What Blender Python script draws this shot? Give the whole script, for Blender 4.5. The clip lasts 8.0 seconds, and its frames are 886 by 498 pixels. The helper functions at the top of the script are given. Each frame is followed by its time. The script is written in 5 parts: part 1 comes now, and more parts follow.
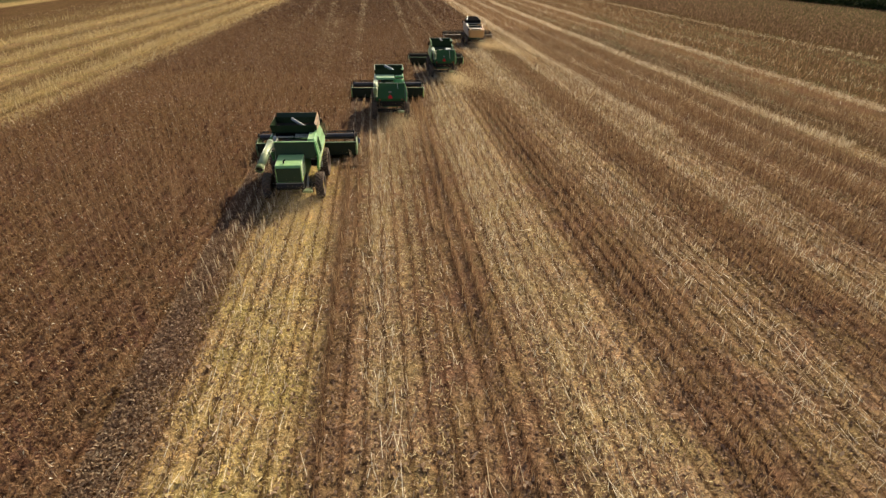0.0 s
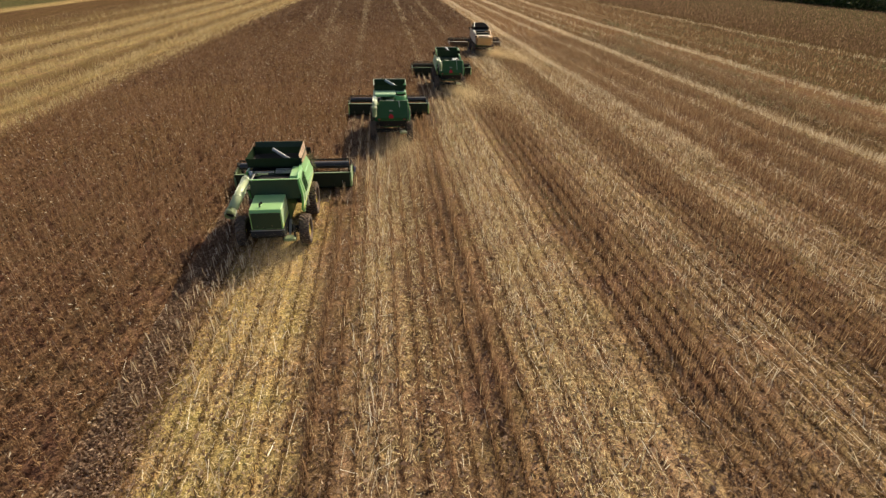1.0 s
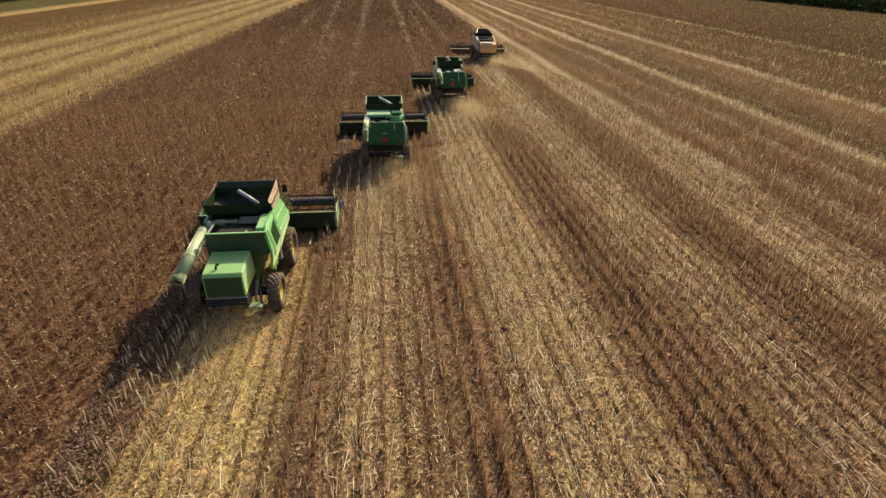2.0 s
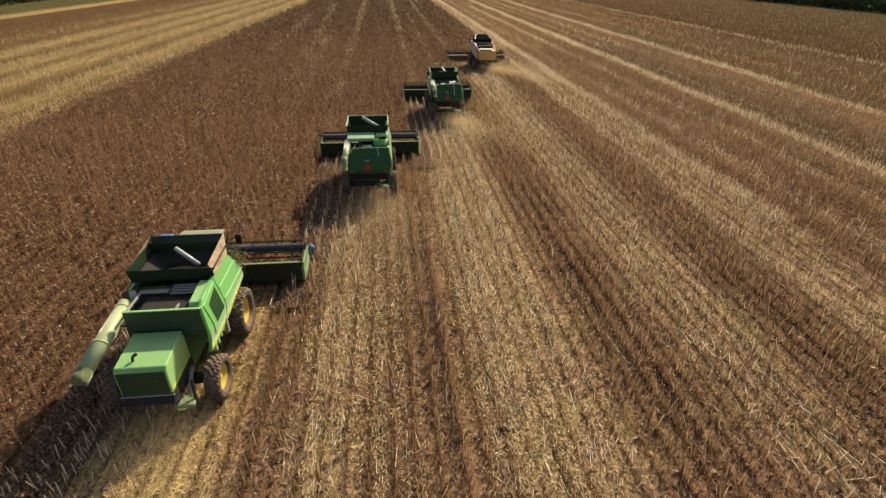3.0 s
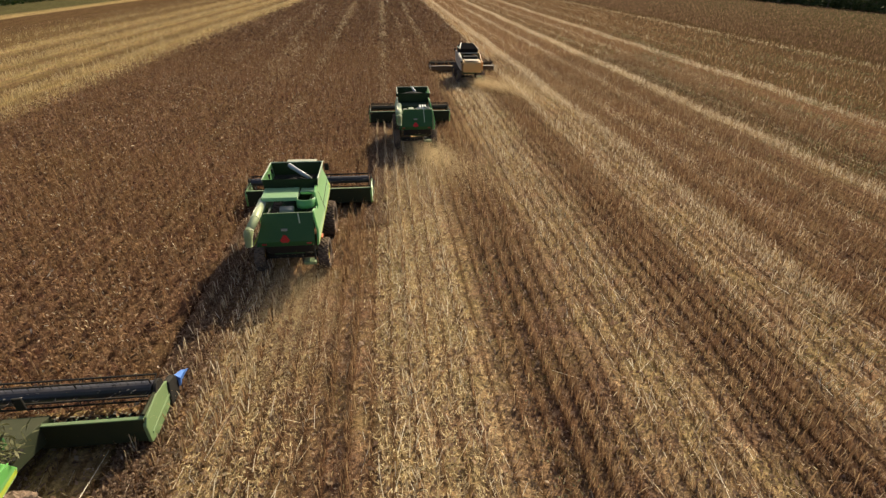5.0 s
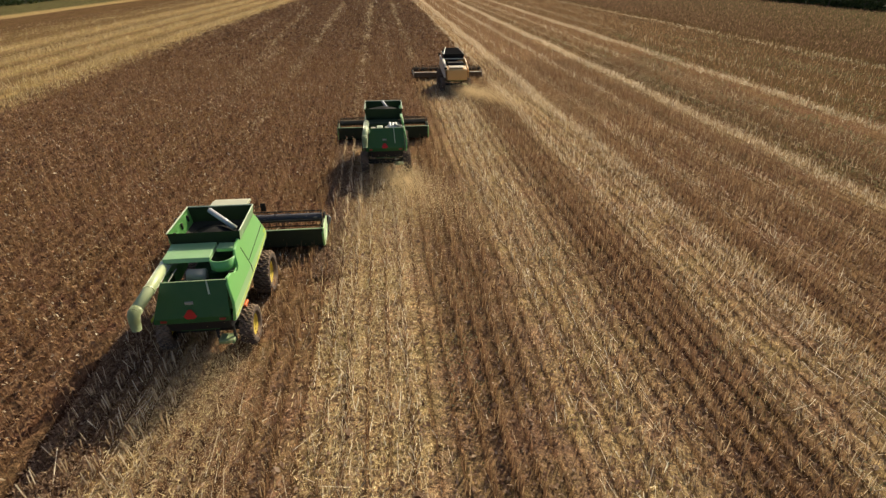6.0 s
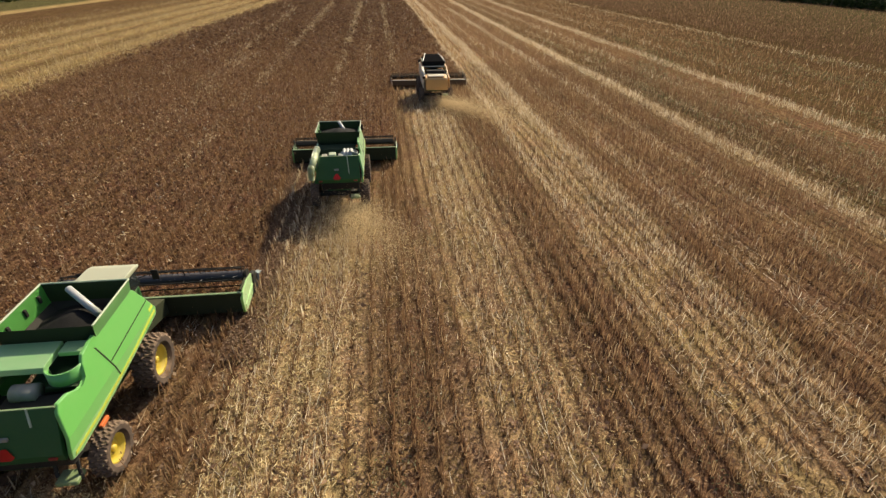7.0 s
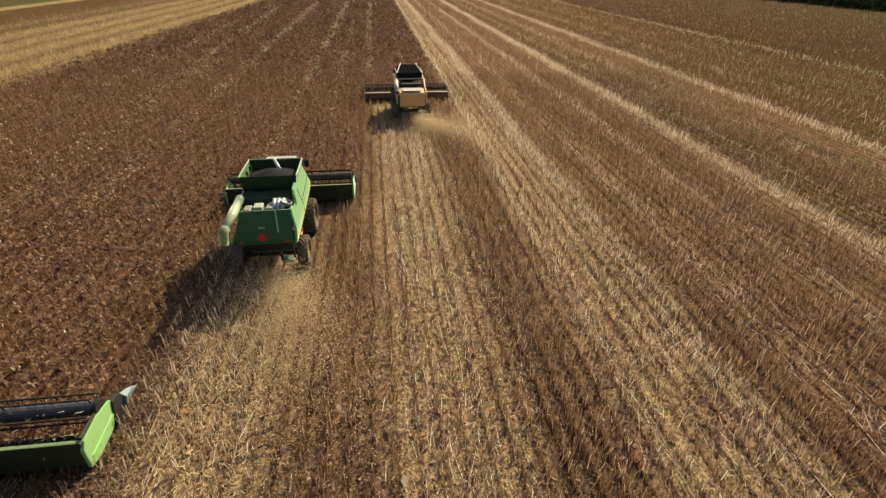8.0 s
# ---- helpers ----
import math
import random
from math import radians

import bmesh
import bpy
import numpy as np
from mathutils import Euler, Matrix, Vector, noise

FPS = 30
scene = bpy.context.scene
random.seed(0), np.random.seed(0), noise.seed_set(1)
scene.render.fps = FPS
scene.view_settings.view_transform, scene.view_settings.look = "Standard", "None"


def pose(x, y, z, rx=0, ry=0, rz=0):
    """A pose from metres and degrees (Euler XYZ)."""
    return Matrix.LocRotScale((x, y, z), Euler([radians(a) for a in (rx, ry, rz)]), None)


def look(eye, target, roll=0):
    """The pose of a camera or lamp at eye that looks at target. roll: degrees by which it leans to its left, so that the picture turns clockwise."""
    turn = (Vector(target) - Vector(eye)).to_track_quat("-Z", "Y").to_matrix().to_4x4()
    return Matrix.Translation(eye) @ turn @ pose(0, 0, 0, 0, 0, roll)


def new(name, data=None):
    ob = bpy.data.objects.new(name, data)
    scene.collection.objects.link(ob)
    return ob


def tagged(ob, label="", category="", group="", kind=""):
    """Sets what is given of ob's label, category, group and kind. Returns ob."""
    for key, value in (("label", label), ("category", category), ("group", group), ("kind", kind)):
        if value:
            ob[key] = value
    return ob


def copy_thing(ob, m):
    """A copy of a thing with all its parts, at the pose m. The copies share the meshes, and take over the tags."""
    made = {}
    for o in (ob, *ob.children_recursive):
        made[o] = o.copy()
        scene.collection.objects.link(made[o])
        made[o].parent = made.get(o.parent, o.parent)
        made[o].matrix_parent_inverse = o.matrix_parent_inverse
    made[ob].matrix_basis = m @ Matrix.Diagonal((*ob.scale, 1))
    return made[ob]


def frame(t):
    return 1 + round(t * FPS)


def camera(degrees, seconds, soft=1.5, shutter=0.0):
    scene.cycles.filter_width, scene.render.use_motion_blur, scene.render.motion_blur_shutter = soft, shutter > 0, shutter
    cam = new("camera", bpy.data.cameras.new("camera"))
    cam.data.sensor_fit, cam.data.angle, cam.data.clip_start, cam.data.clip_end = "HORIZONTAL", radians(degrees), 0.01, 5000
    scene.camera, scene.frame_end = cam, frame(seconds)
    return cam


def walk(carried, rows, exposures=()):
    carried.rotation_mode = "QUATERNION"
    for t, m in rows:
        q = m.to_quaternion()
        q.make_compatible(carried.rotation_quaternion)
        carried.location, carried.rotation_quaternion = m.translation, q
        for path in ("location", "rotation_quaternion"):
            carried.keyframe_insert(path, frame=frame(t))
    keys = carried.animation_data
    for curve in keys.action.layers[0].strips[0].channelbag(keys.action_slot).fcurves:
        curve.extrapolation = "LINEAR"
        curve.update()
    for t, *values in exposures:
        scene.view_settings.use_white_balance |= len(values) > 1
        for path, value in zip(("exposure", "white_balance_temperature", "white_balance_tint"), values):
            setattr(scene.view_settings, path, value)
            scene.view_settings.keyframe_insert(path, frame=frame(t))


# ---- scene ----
cam = camera(84.0, 8.0, 1.4)
PATH = [
    (0, (-2.593, -45.034, 12.92), (-2.365, -43.331, 11.896), 1.5),
    (0.5, (-2.426, -42.236, 12.777), (-2.206, -40.528, 11.76), 1.4),
    (1, (-2.205, -39.336, 12.732), (-1.991, -37.625, 11.719), 1.3),
    (1.5, (-1.994, -36.629, 12.654), (-1.782, -34.915, 11.646), 1.2),
    (3, (-0.439, -29.353, 12.833), (-0.235, -27.635, 11.83), 0.9),
    (3.5, (0.28, -27.276, 12.809), (0.483, -25.556, 11.809), 0.7),
    (4, (1.28, -25.216, 12.797), (1.476, -23.494, 11.799), 0.6),
    (4.5, (2.153, -23.368, 12.983), (2.349, -21.649, 11.98), 0.8),
    (6, (5.262, -15.574, 12.689), (5.469, -13.855, 11.687), 0.4),
    (6.5, (6.506, -13.168, 12.73), (6.714, -11.452, 11.725), 0.4),
    (7, (7.941, -10.287, 12.795), (8.154, -8.573, 11.787), 0.5),
    (7.5, (9.273, -7.203, 12.87), (9.492, -5.493, 11.858), 0.6),
    (8, (10.523, -3.38, 12.765), (10.751, -1.67, 11.753), 0.6),
]
walk(cam, [(t, look(eye, target, roll)) for t, eye, target, roll in PATH], exposures=((0.0, 0.32), (4.0, 0.27), (8.0, 0.32)))

# ---- world and light ----
SUN_AZ, SUN_EL = 33.0, 34.5      # degrees to the right of the rows' direction, and above the horizon
to_sun = Vector((math.sin(radians(SUN_AZ)) * math.cos(radians(SUN_EL)), math.cos(radians(SUN_AZ)) * math.cos(radians(SUN_EL)), math.sin(radians(SUN_EL))))
world = bpy.data.worlds.new("sky")
scene.world = world
world.use_nodes = True
sky = world.node_tree.nodes.new("ShaderNodeTexSky")
sky.sky_type, sky.sun_disc = "NISHITA", False
sky.sun_elevation, sky.sun_rotation = radians(SUN_EL), radians(SUN_AZ)
sky.air_density, sky.dust_density = 0.7, 3.0
world.node_tree.links.new(sky.outputs[0], world.node_tree.nodes["Background"].inputs[0])
world.node_tree.nodes["Background"].inputs[1].default_value = 0.104
sun = new("sun", bpy.data.lights.new("sun", "SUN"))
sun.data.energy, sun.data.angle, sun.data.color = 4.8, radians(0.55), (1.0, 0.885, 0.645)
sun.matrix_world = look(to_sun * 100, (0, 0, 0))


# ---- materials ----
class Mat:
    """A node material with a few short ways to add nodes."""

    def __init__(self, name, rough=0.6, metal=0.0):
        self.m = bpy.data.materials.new(name)
        self.m.use_nodes = True
        self.t = self.m.node_tree
        self.b = self.t.nodes["Principled BSDF"]
        self.b.inputs["Roughness"].default_value = rough
        self.b.inputs["Metallic"].default_value = metal

    def node(self, kind, **values):
        n = self.t.nodes.new(kind)
        for k, v in values.items():
            n.inputs[k].default_value = v
        return n

    def link(self, a, b):
        self.t.links.new(a, b)

    def noise(self, scale, detail=4.0, rough=0.6, stretch=None):
        n = self.node("ShaderNodeTexNoise", Scale=scale, Detail=detail, Roughness=rough)
        c = self.t.nodes.new("ShaderNodeTexCoord")
        if stretch:
            mp = self.node("ShaderNodeMapping", Scale=stretch)
            self.link(c.outputs["Object"], mp.inputs[0])
            self.link(mp.outputs[0], n.inputs["Vector"])
        else:
            self.link(c.outputs["Object"], n.inputs["Vector"])
        return n.outputs["Fac"]

    def ramp(self, fac, stops, mode="LINEAR"):
        r = self.t.nodes.new("ShaderNodeValToRGB")
        r.color_ramp.interpolation = mode
        e = r.color_ramp.elements
        while len(e) < len(stops):
            e.new(0.5)
        for el, (p, c) in zip(e, stops):
            el.position = p
            el.color = (*c, 1) if len(c) == 3 else c
        self.link(fac, r.inputs[0])
        return r.outputs[0]

    def mix(self, fac, a, b, blend="MIX"):
        n = self.t.nodes.new("ShaderNodeMixRGB")
        n.blend_type = blend
        for i, v in enumerate((fac, a, b)):
            if isinstance(v, (int, float)):
                n.inputs[i].default_value = v
            elif isinstance(v, tuple):
                n.inputs[i].default_value = (*v, 1)
            else:
                self.link(v, n.inputs[i])
        return n.outputs[0]

    def math(self, op, a, b=0.0):
        n = self.t.nodes.new("ShaderNodeMath")
        n.operation = op
        for i, v in enumerate((a, b)):
            if isinstance(v, (int, float)):
                n.inputs[i].default_value = v
            else:
                self.link(v, n.inputs[i])
        return n.outputs[0]

    def color(self, c):
        if isinstance(c, tuple):
            self.b.inputs["Base Color"].default_value = (*c, 1)
        else:
            self.link(c, self.b.inputs["Base Color"])
        return self

    def bump(self, height, strength=0.3, distance=0.02):
        n = self.node("ShaderNodeBump", Strength=strength, Distance=distance)
        self.link(height, n.inputs["Height"])
        self.link(n.outputs[0], self.b.inputs["Normal"])
        return self

    def thin(self, color, amount):
        """Lets part of the light through, as a dry leaf does."""
        tr = self.t.nodes.new("ShaderNodeBsdfTranslucent")
        self.link(color, tr.inputs[0])
        mx = self.node("ShaderNodeMixShader", Fac=amount)
        out = self.t.nodes["Material Output"]
        self.link(self.b.outputs[0], mx.inputs[1])
        self.link(tr.outputs[0], mx.inputs[2])
        self.link(mx.outputs[0], out.inputs[0])
        return self


def island_material(name, stops, rough=0.8, thin=0.0, patch=None):
    """Plant matter whose pieces each take their own colour; patch tints wide patches of it."""
    m = Mat(name, rough)
    g = m.t.nodes.new("ShaderNodeNewGeometry")
    c = m.ramp(g.outputs["Random Per Island"], stops)
    if patch:
        p = m.ramp(m.noise(0.12, 3.0), [(0.35, (1, 1, 1)), (0.65, patch)])
        c = m.mix(1.0, c, p, "MULTIPLY")
    m.color(c)
    m.b.inputs["Specular IOR Level"].default_value = 0.25
    if thin:
        m.thin(c, thin)
    return m.m


def paint(name, color, dust=(0.3, 0.24, 0.15), amount=0.3, rough=0.38, coat=0.25, gloss=0.5, sheen=0.0):
    """Sheet metal paint with field dust on it, more of it on faces that look up."""
    m = Mat(name, rough)
    m.b.inputs["Coat Weight"].default_value = coat
    m.b.inputs["Coat Roughness"].default_value = 0.35
    m.b.inputs["Specular IOR Level"].default_value = gloss
    m.b.inputs["Sheen Weight"].default_value = sheen
    m.b.inputs["Sheen Roughness"].default_value = 0.35
    m.b.inputs["Sheen Tint"].default_value = (1.0, 1.0, 0.85, 1)
    g = m.t.nodes.new("ShaderNodeNewGeometry")
    s = m.t.nodes.new("ShaderNodeSeparateXYZ")
    m.link(g.outputs["Normal"], s.inputs[0])
    up = m.math("MULTIPLY_ADD", s.outputs[2], 0.5)
    up.node.inputs[2].default_value = 0.25
    n = m.noise(2.2, 6.0, 0.7)
    fac = m.math("MULTIPLY", m.math("MAXIMUM", up, 0.1), m.ramp(n, [(0.3, (0.35,) * 3), (0.75, (1.0,) * 3)]))
    fac = m.math("MULTIPLY", fac, amount * 2.2)
    m.color(m.mix(fac, color, dust))
    m.link(m.math("ADD", m.math("MULTIPLY", fac, 0.5), rough), m.b.inputs["Roughness"])
    m.bump(m.noise(9.0, 3.0), 0.05, 0.02)
    return m.m


GREEN = paint("green_paint", (0.105, 0.46, 0.068), (0.38, 0.43, 0.22), amount=0.18, coat=0.85, sheen=0.8)
# green darkened to hold the shade of rear walls and recessed sheets
SHADE_GREEN = paint("shaded_deep_green", (0.03, 0.066, 0.03), amount=0.1, coat=0.05, gloss=0.2)
# dusty green, lightened further to carry sun glare on hood and shields
GREEN_DECK = paint("dusty_lit_green", (0.25, 0.57, 0.13), (0.44, 0.5, 0.25), amount=0.24, coat=1.0, sheen=1.0)
YELLOW = paint("yellow_paint", (0.68, 0.5, 0.03), amount=0.4)
STRIPE = paint("yellow_stripe", (0.6, 0.7, 0.07), amount=0.05)
PALE_GREEN = paint("faded_green_tube", (0.42, 0.5, 0.21), (0.5, 0.49, 0.29), amount=0.32, rough=0.5, coat=0.5, sheen=1.0)
ROOF = paint("dusty_roof", (0.42, 0.44, 0.3), (0.48, 0.43, 0.3), amount=0.4)
# pale colour that stands for sun glints along the tank rims
RIM_EDGE = paint("sunlit_pale_edge", (0.46, 0.55, 0.37), (0.5, 0.46, 0.34), amount=0.3)
ORANGE = paint("straw_yellow_paint", (0.78, 0.43, 0.12), amount=0.2)
CREAM = paint("cream_paint", (0.62, 0.55, 0.42), amount=0.3)
RED = paint("red_plate", (0.9, 0.025, 0.02), amount=0.0)
DARK = paint("dark_machine_parts", (0.026, 0.025, 0.023), amount=0.06, rough=0.7, coat=0.0, gloss=0.15)
# darker copy of the green: shade of rear and lower faces in the colour
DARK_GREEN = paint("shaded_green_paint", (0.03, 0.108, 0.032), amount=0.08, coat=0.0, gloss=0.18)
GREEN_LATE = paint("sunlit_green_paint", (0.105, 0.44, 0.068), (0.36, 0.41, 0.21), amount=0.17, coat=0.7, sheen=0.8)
OLD_ROOF = paint("dull_roof", (0.28, 0.31, 0.19), amount=0.5)
COVER = paint("black_canvas", (0.022, 0.02, 0.019), amount=0.0, rough=1.0, coat=0.0, gloss=0.0)
# trough green, lowered so the back wall's shade sits in the colour
TROUGH = paint("shaded_green_trough", (0.032, 0.04, 0.021), amount=0.1, rough=0.7, coat=0.0, gloss=0.1)
BROWN_TROUGH = paint("dusty_brown_trough", (0.15, 0.105, 0.065), amount=0.2, rough=0.8, coat=0.0, gloss=0.1)
DUSTY_REEL = paint("dusty_dark_reel", (0.05, 0.043, 0.036), amount=0.3, rough=0.8, coat=0.0, gloss=0.1)
# tank green with the shade of its front and rear walls painted in
TANK_GREEN = paint("shaded_tank_green", (0.026, 0.05, 0.028), amount=0.08, coat=0.0, gloss=0.15)
# lighter copy of the green: sunlight on decks and floor plates in the colour
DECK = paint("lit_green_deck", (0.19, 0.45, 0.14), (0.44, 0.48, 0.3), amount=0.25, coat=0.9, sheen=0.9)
BEAM = paint("green_beam", (0.13, 0.26, 0.09), amount=0.3, sheen=0.4)
BLUE_BLACK = paint("dark_reel_tube", (0.018, 0.02, 0.035), amount=0.12, rough=0.45)
STEEL = paint("bare_steel", (0.55, 0.55, 0.53), amount=0.15, rough=0.3)
GREY = paint("weathered_grey", (0.33, 0.34, 0.3), amount=0.4)
DULL_GUARD = paint("dull_green_guard", (0.2, 0.32, 0.13), amount=0.3)
REFLECTOR = paint("orange_plastic", (0.75, 0.17, 0.04), amount=0.05)
LAMP_RED = paint("dark_red_lens", (0.3, 0.018, 0.012), amount=0.05)
cloth = Mat("tan_canvas", 0.9)
weave = cloth.ramp(cloth.noise(3.5, 6.0, 0.7), [(0.33, (0.5, 0.35, 0.22)), (0.5, (0.78, 0.6, 0.43)), (0.75, (0.86, 0.7, 0.54))])
cloth.color(weave)
cloth.bump(cloth.noise(6.0, 3.0), 0.5, 0.05)
CLOTH = cloth.thin(weave, 0.12).m
BLUE = paint("blue_plastic", (0.05, 0.25, 0.55), amount=0.15)
BLUE_TIP = paint("blue_divider_paint", (0.06, 0.2, 0.62), (0.3, 0.32, 0.36), amount=0.1)
GREY_TIP = paint("worn_grey_divider", (0.2, 0.27, 0.3), amount=0.25)
TYRE = paint("dusty_rubber", (0.03, 0.024, 0.02), (0.3, 0.2, 0.13), 0.75, 0.9, 0.0)
glass = Mat("tinted_cab_glass", 0.08)
glass.color((0.02, 0.025, 0.025))
GLASS = glass.m
grain = Mat("dark_seed", 0.8)
grain.b.inputs["Specular IOR Level"].default_value = 0.1
grain.color(grain.ramp(grain.noise(60.0, 3.0), [(0.35, (0.008, 0.008, 0.008)), (0.7, (0.04, 0.036, 0.033))]))
grain.bump(grain.noise(90.0, 2.0), 0.6, 0.02)
GRAIN = grain.m

LEAF = island_material("dry_leaf", [(0.0, (0.233, 0.129, 0.073)), (0.5, (0.325, 0.185, 0.099)), (0.85, (0.41, 0.243, 0.123)), (0.93, (0.5, 0.34, 0.2)), (0.975, (0.64, 0.51, 0.36)), (0.993, (0.9, 0.81, 0.66))], 0.8, 0.42, (0.95, 0.97, 0.84))
HEAD = island_material("seed_head", [(0.0, (0.094, 0.051, 0.027)), (0.6, (0.19, 0.105, 0.053)), (1.0, (0.29, 0.165, 0.095))], 0.9)
STALK = island_material("cut_stalk", [(0.0, (0.12, 0.072, 0.045)), (0.5, (0.26, 0.165, 0.095)), (0.8, (0.46, 0.33, 0.185)), (1.0, (0.72, 0.58, 0.38))], 0.75, 0.4)
STUB = island_material("brown_stub", [(0.0, (0.15, 0.082, 0.048)), (0.6, (0.268, 0.16, 0.087)), (0.9, (0.41, 0.268, 0.145)), (1.0, (0.58, 0.44, 0.26))], 0.75, 0.5, (0.95, 0.93, 0.9))
CROP_STEM = island_material("dry_stem", [(0.0, (0.175, 0.092, 0.05)), (0.6, (0.29, 0.162, 0.085)), (0.9, (0.4, 0.26, 0.14)), (1.0, (0.62, 0.47, 0.3))], 0.75, 0.45)
ROW_STUB = island_material("dark_stub", [(0.0, (0.11, 0.064, 0.042)), (0.6, (0.21, 0.126, 0.074)), (0.9, (0.33, 0.222, 0.13)), (1.0, (0.42, 0.3, 0.19))], 0.75, 0.3)
STRAW = island_material("pale_straw", [(0.0, (0.42, 0.3, 0.175)), (0.5, (0.72, 0.57, 0.36)), (1.0, (0.95, 0.87, 0.68))], 0.7, 0.35)
CHAFF = island_material("golden_chaff", [(0.0, (0.38, 0.272, 0.13)), (0.5, (0.62, 0.465, 0.225)), (1.0, (0.86, 0.72, 0.42))], 0.7, 0.3)
ROW_LEAF = island_material("row_leaf", [(0.0, (0.09, 0.052, 0.034)), (0.6, (0.2, 0.117, 0.072)), (0.9, (0.27, 0.17, 0.1)), (1.0, (0.45, 0.33, 0.2))], 0.85, 0.5)
DULL_GOLD = island_material("dull_golden_straw", [(0.0, (0.19, 0.13, 0.058)), (0.6, (0.31, 0.22, 0.098)), (1.0, (0.5, 0.38, 0.18))], 0.75, 0.35)
DUST = island_material("airborne_dust", [(0.0, (0.62, 0.46, 0.24)), (1.0, (0.84, 0.68, 0.42))], 0.9, 0.5)
LITTER = island_material("leaf_litter", [(0.0, (0.17, 0.105, 0.07)), (0.4, (0.28, 0.187, 0.118)), (0.85, (0.46, 0.325, 0.205)), (1.0, (0.66, 0.52, 0.36))], 0.85, 0.5, (0.95, 0.89, 0.93))
DRY_WEED = island_material("dry_weed", [(0.0, (0.36, 0.25, 0.13)), (0.6, (0.52, 0.38, 0.21)), (1.0, (0.74, 0.6, 0.4))], 0.8, 0.3)
WEED = island_material("olive_weed", [(0.0, (0.1, 0.1, 0.045)), (0.6, (0.19, 0.185, 0.085)), (1.0, (0.34, 0.31, 0.17))], 0.7, 0.3)
FOLIAGE = island_material("green_foliage", [(0.0, (0.02, 0.04, 0.012)), (0.6, (0.045, 0.075, 0.02)), (1.0, (0.09, 0.11, 0.035))], 0.7, 0.2)
bark = Mat("bark", 0.9)
bark.color(bark.ramp(bark.noise(5.0), [(0.3, (0.06, 0.045, 0.03)), (0.7, (0.2, 0.17, 0.13))]))
BARK = bark.m


def ground_material():
    """Bare soil under chaff, in strips along the rows as the passes have left it; far strips also hold stubble shade.
    """
    m = Mat("field_soil", 0.95)
    m.b.inputs["Specular IOR Level"].default_value = 0.0
    c = m.t.nodes.new("ShaderNodeTexCoord")
    s = m.t.nodes.new("ShaderNodeSeparateXYZ")
    m.link(c.outputs["Object"], s.inputs[0])
    wob = m.math("MULTIPLY", m.math("SUBTRACT", m.noise(0.05, 2.0), 0.5), 1.0)
    x = m.math("ADD", s.outputs[0], wob)
    # field and dim are lowered to carry the self-shading of far stubble
    brown, tan, gold, field, dim = (0.243, 0.156, 0.096), (0.37, 0.263, 0.157), (0.5, 0.378, 0.178), (0.1, 0.068, 0.04), (0.118, 0.082, 0.044)

    west_tan, west_gold = (0.18, 0.12, 0.06), (0.4, 0.295, 0.15)
    mould, dark, west_dull = (0.18, 0.109, 0.072), (0.2, 0.13, 0.082), (0.14, 0.088, 0.048)

    old = m.math("ADD", x, m.math("MULTIPLY_ADD", s.outputs[1], -0.041))
    old.node.inputs[1].links[0].from_node.inputs[2].default_value = 2.2

    def strips(lo, hi, marks, along=x):
        f = m.math("MULTIPLY_ADD", along, 1 / (hi - lo))
        f.node.inputs[2].default_value = -lo / (hi - lo)
        return m.ramp(f, [((v - lo) / (hi - lo), c) for v, c in marks])

    west = strips(-106, -28, [(-101, (0.12, 0.11, 0.055)), (-97, west_gold), (-93.5, west_gold), (-91.5, west_dull), (-76, west_dull), (-70, west_tan), (-62, west_tan), (-58, west_gold), (-54, west_tan), (-51, west_tan), (-49.3, west_gold), (-47, west_tan), (-43.5, west_gold), (-40, west_tan), (-37.4, west_tan), (-35.9, west_gold), (-33.8, west_tan), (-31.4, west_gold), (-29.9, mould), (-29, mould)], old)
    east = strips(-33, 178, [(-12.0, mould), (-11.4, brown), (-10.1, brown), (-9.5, gold), (-6.3, gold), (-5.4, brown), (-3.9, brown), (-3.3, tan), (-2.2, tan), (-1.4, brown), (2.2, brown), (3.2, tan), (6.6, tan), (7.5, brown), (9.5, dark), (10.5, tan), (13.9, tan), (15.0, dark), (17.4, dark), (18.3, tan), (22.8, tan), (23.9, dark), (25.6, brown), (34, dark), (35.4, tan), (37.4, dim), (49.6, brown), (52.5, dim), (92, field), (174, (0.1, 0.1, 0.05))])
    band = m.mix(m.math("GREATER_THAN", old, -29.4), west, east)
    under = None
    for lo, hi, front in ((-11.5, -4.5, -8.4), (-5.4, 2.05, 8.1), (1.4, 8.95, 25.5), (8.8, 17.8, 49.8)):
        far = m.math("MULTIPLY", m.math("GREATER_THAN", s.outputs[1], front), m.math("MULTIPLY", m.math("GREATER_THAN", x, lo), m.math("LESS_THAN", x, hi)))
        under = far if under is None else m.math("MAXIMUM", under, far)
    thin = m.math("MULTIPLY_ADD", s.outputs[1], -1 / 14)
    thin.node.inputs[2].default_value = -12 / 14
    thin = m.math("MULTIPLY", m.math("MINIMUM", m.math("MAXIMUM", thin, 0.0), 0.6), m.math("GREATER_THAN", x, 7.0))
    band = m.mix(thin, m.mix(under, band, mould), brown)
    fine = m.ramp(m.noise(8.0, 8.0, 0.75), [(0.32, (0.36, 0.35, 0.34)), (0.5, (0.9, 0.885, 0.86)), (0.68, (1.4, 1.36, 1.28))])
    tint = m.ramp(m.noise(0.45, 4.0, 0.6), [(0.36, (1.02, 0.93, 1.0)), (0.5, (1.05, 1.04, 1.0)), (0.64, (1.04, 1.1, 0.96))])
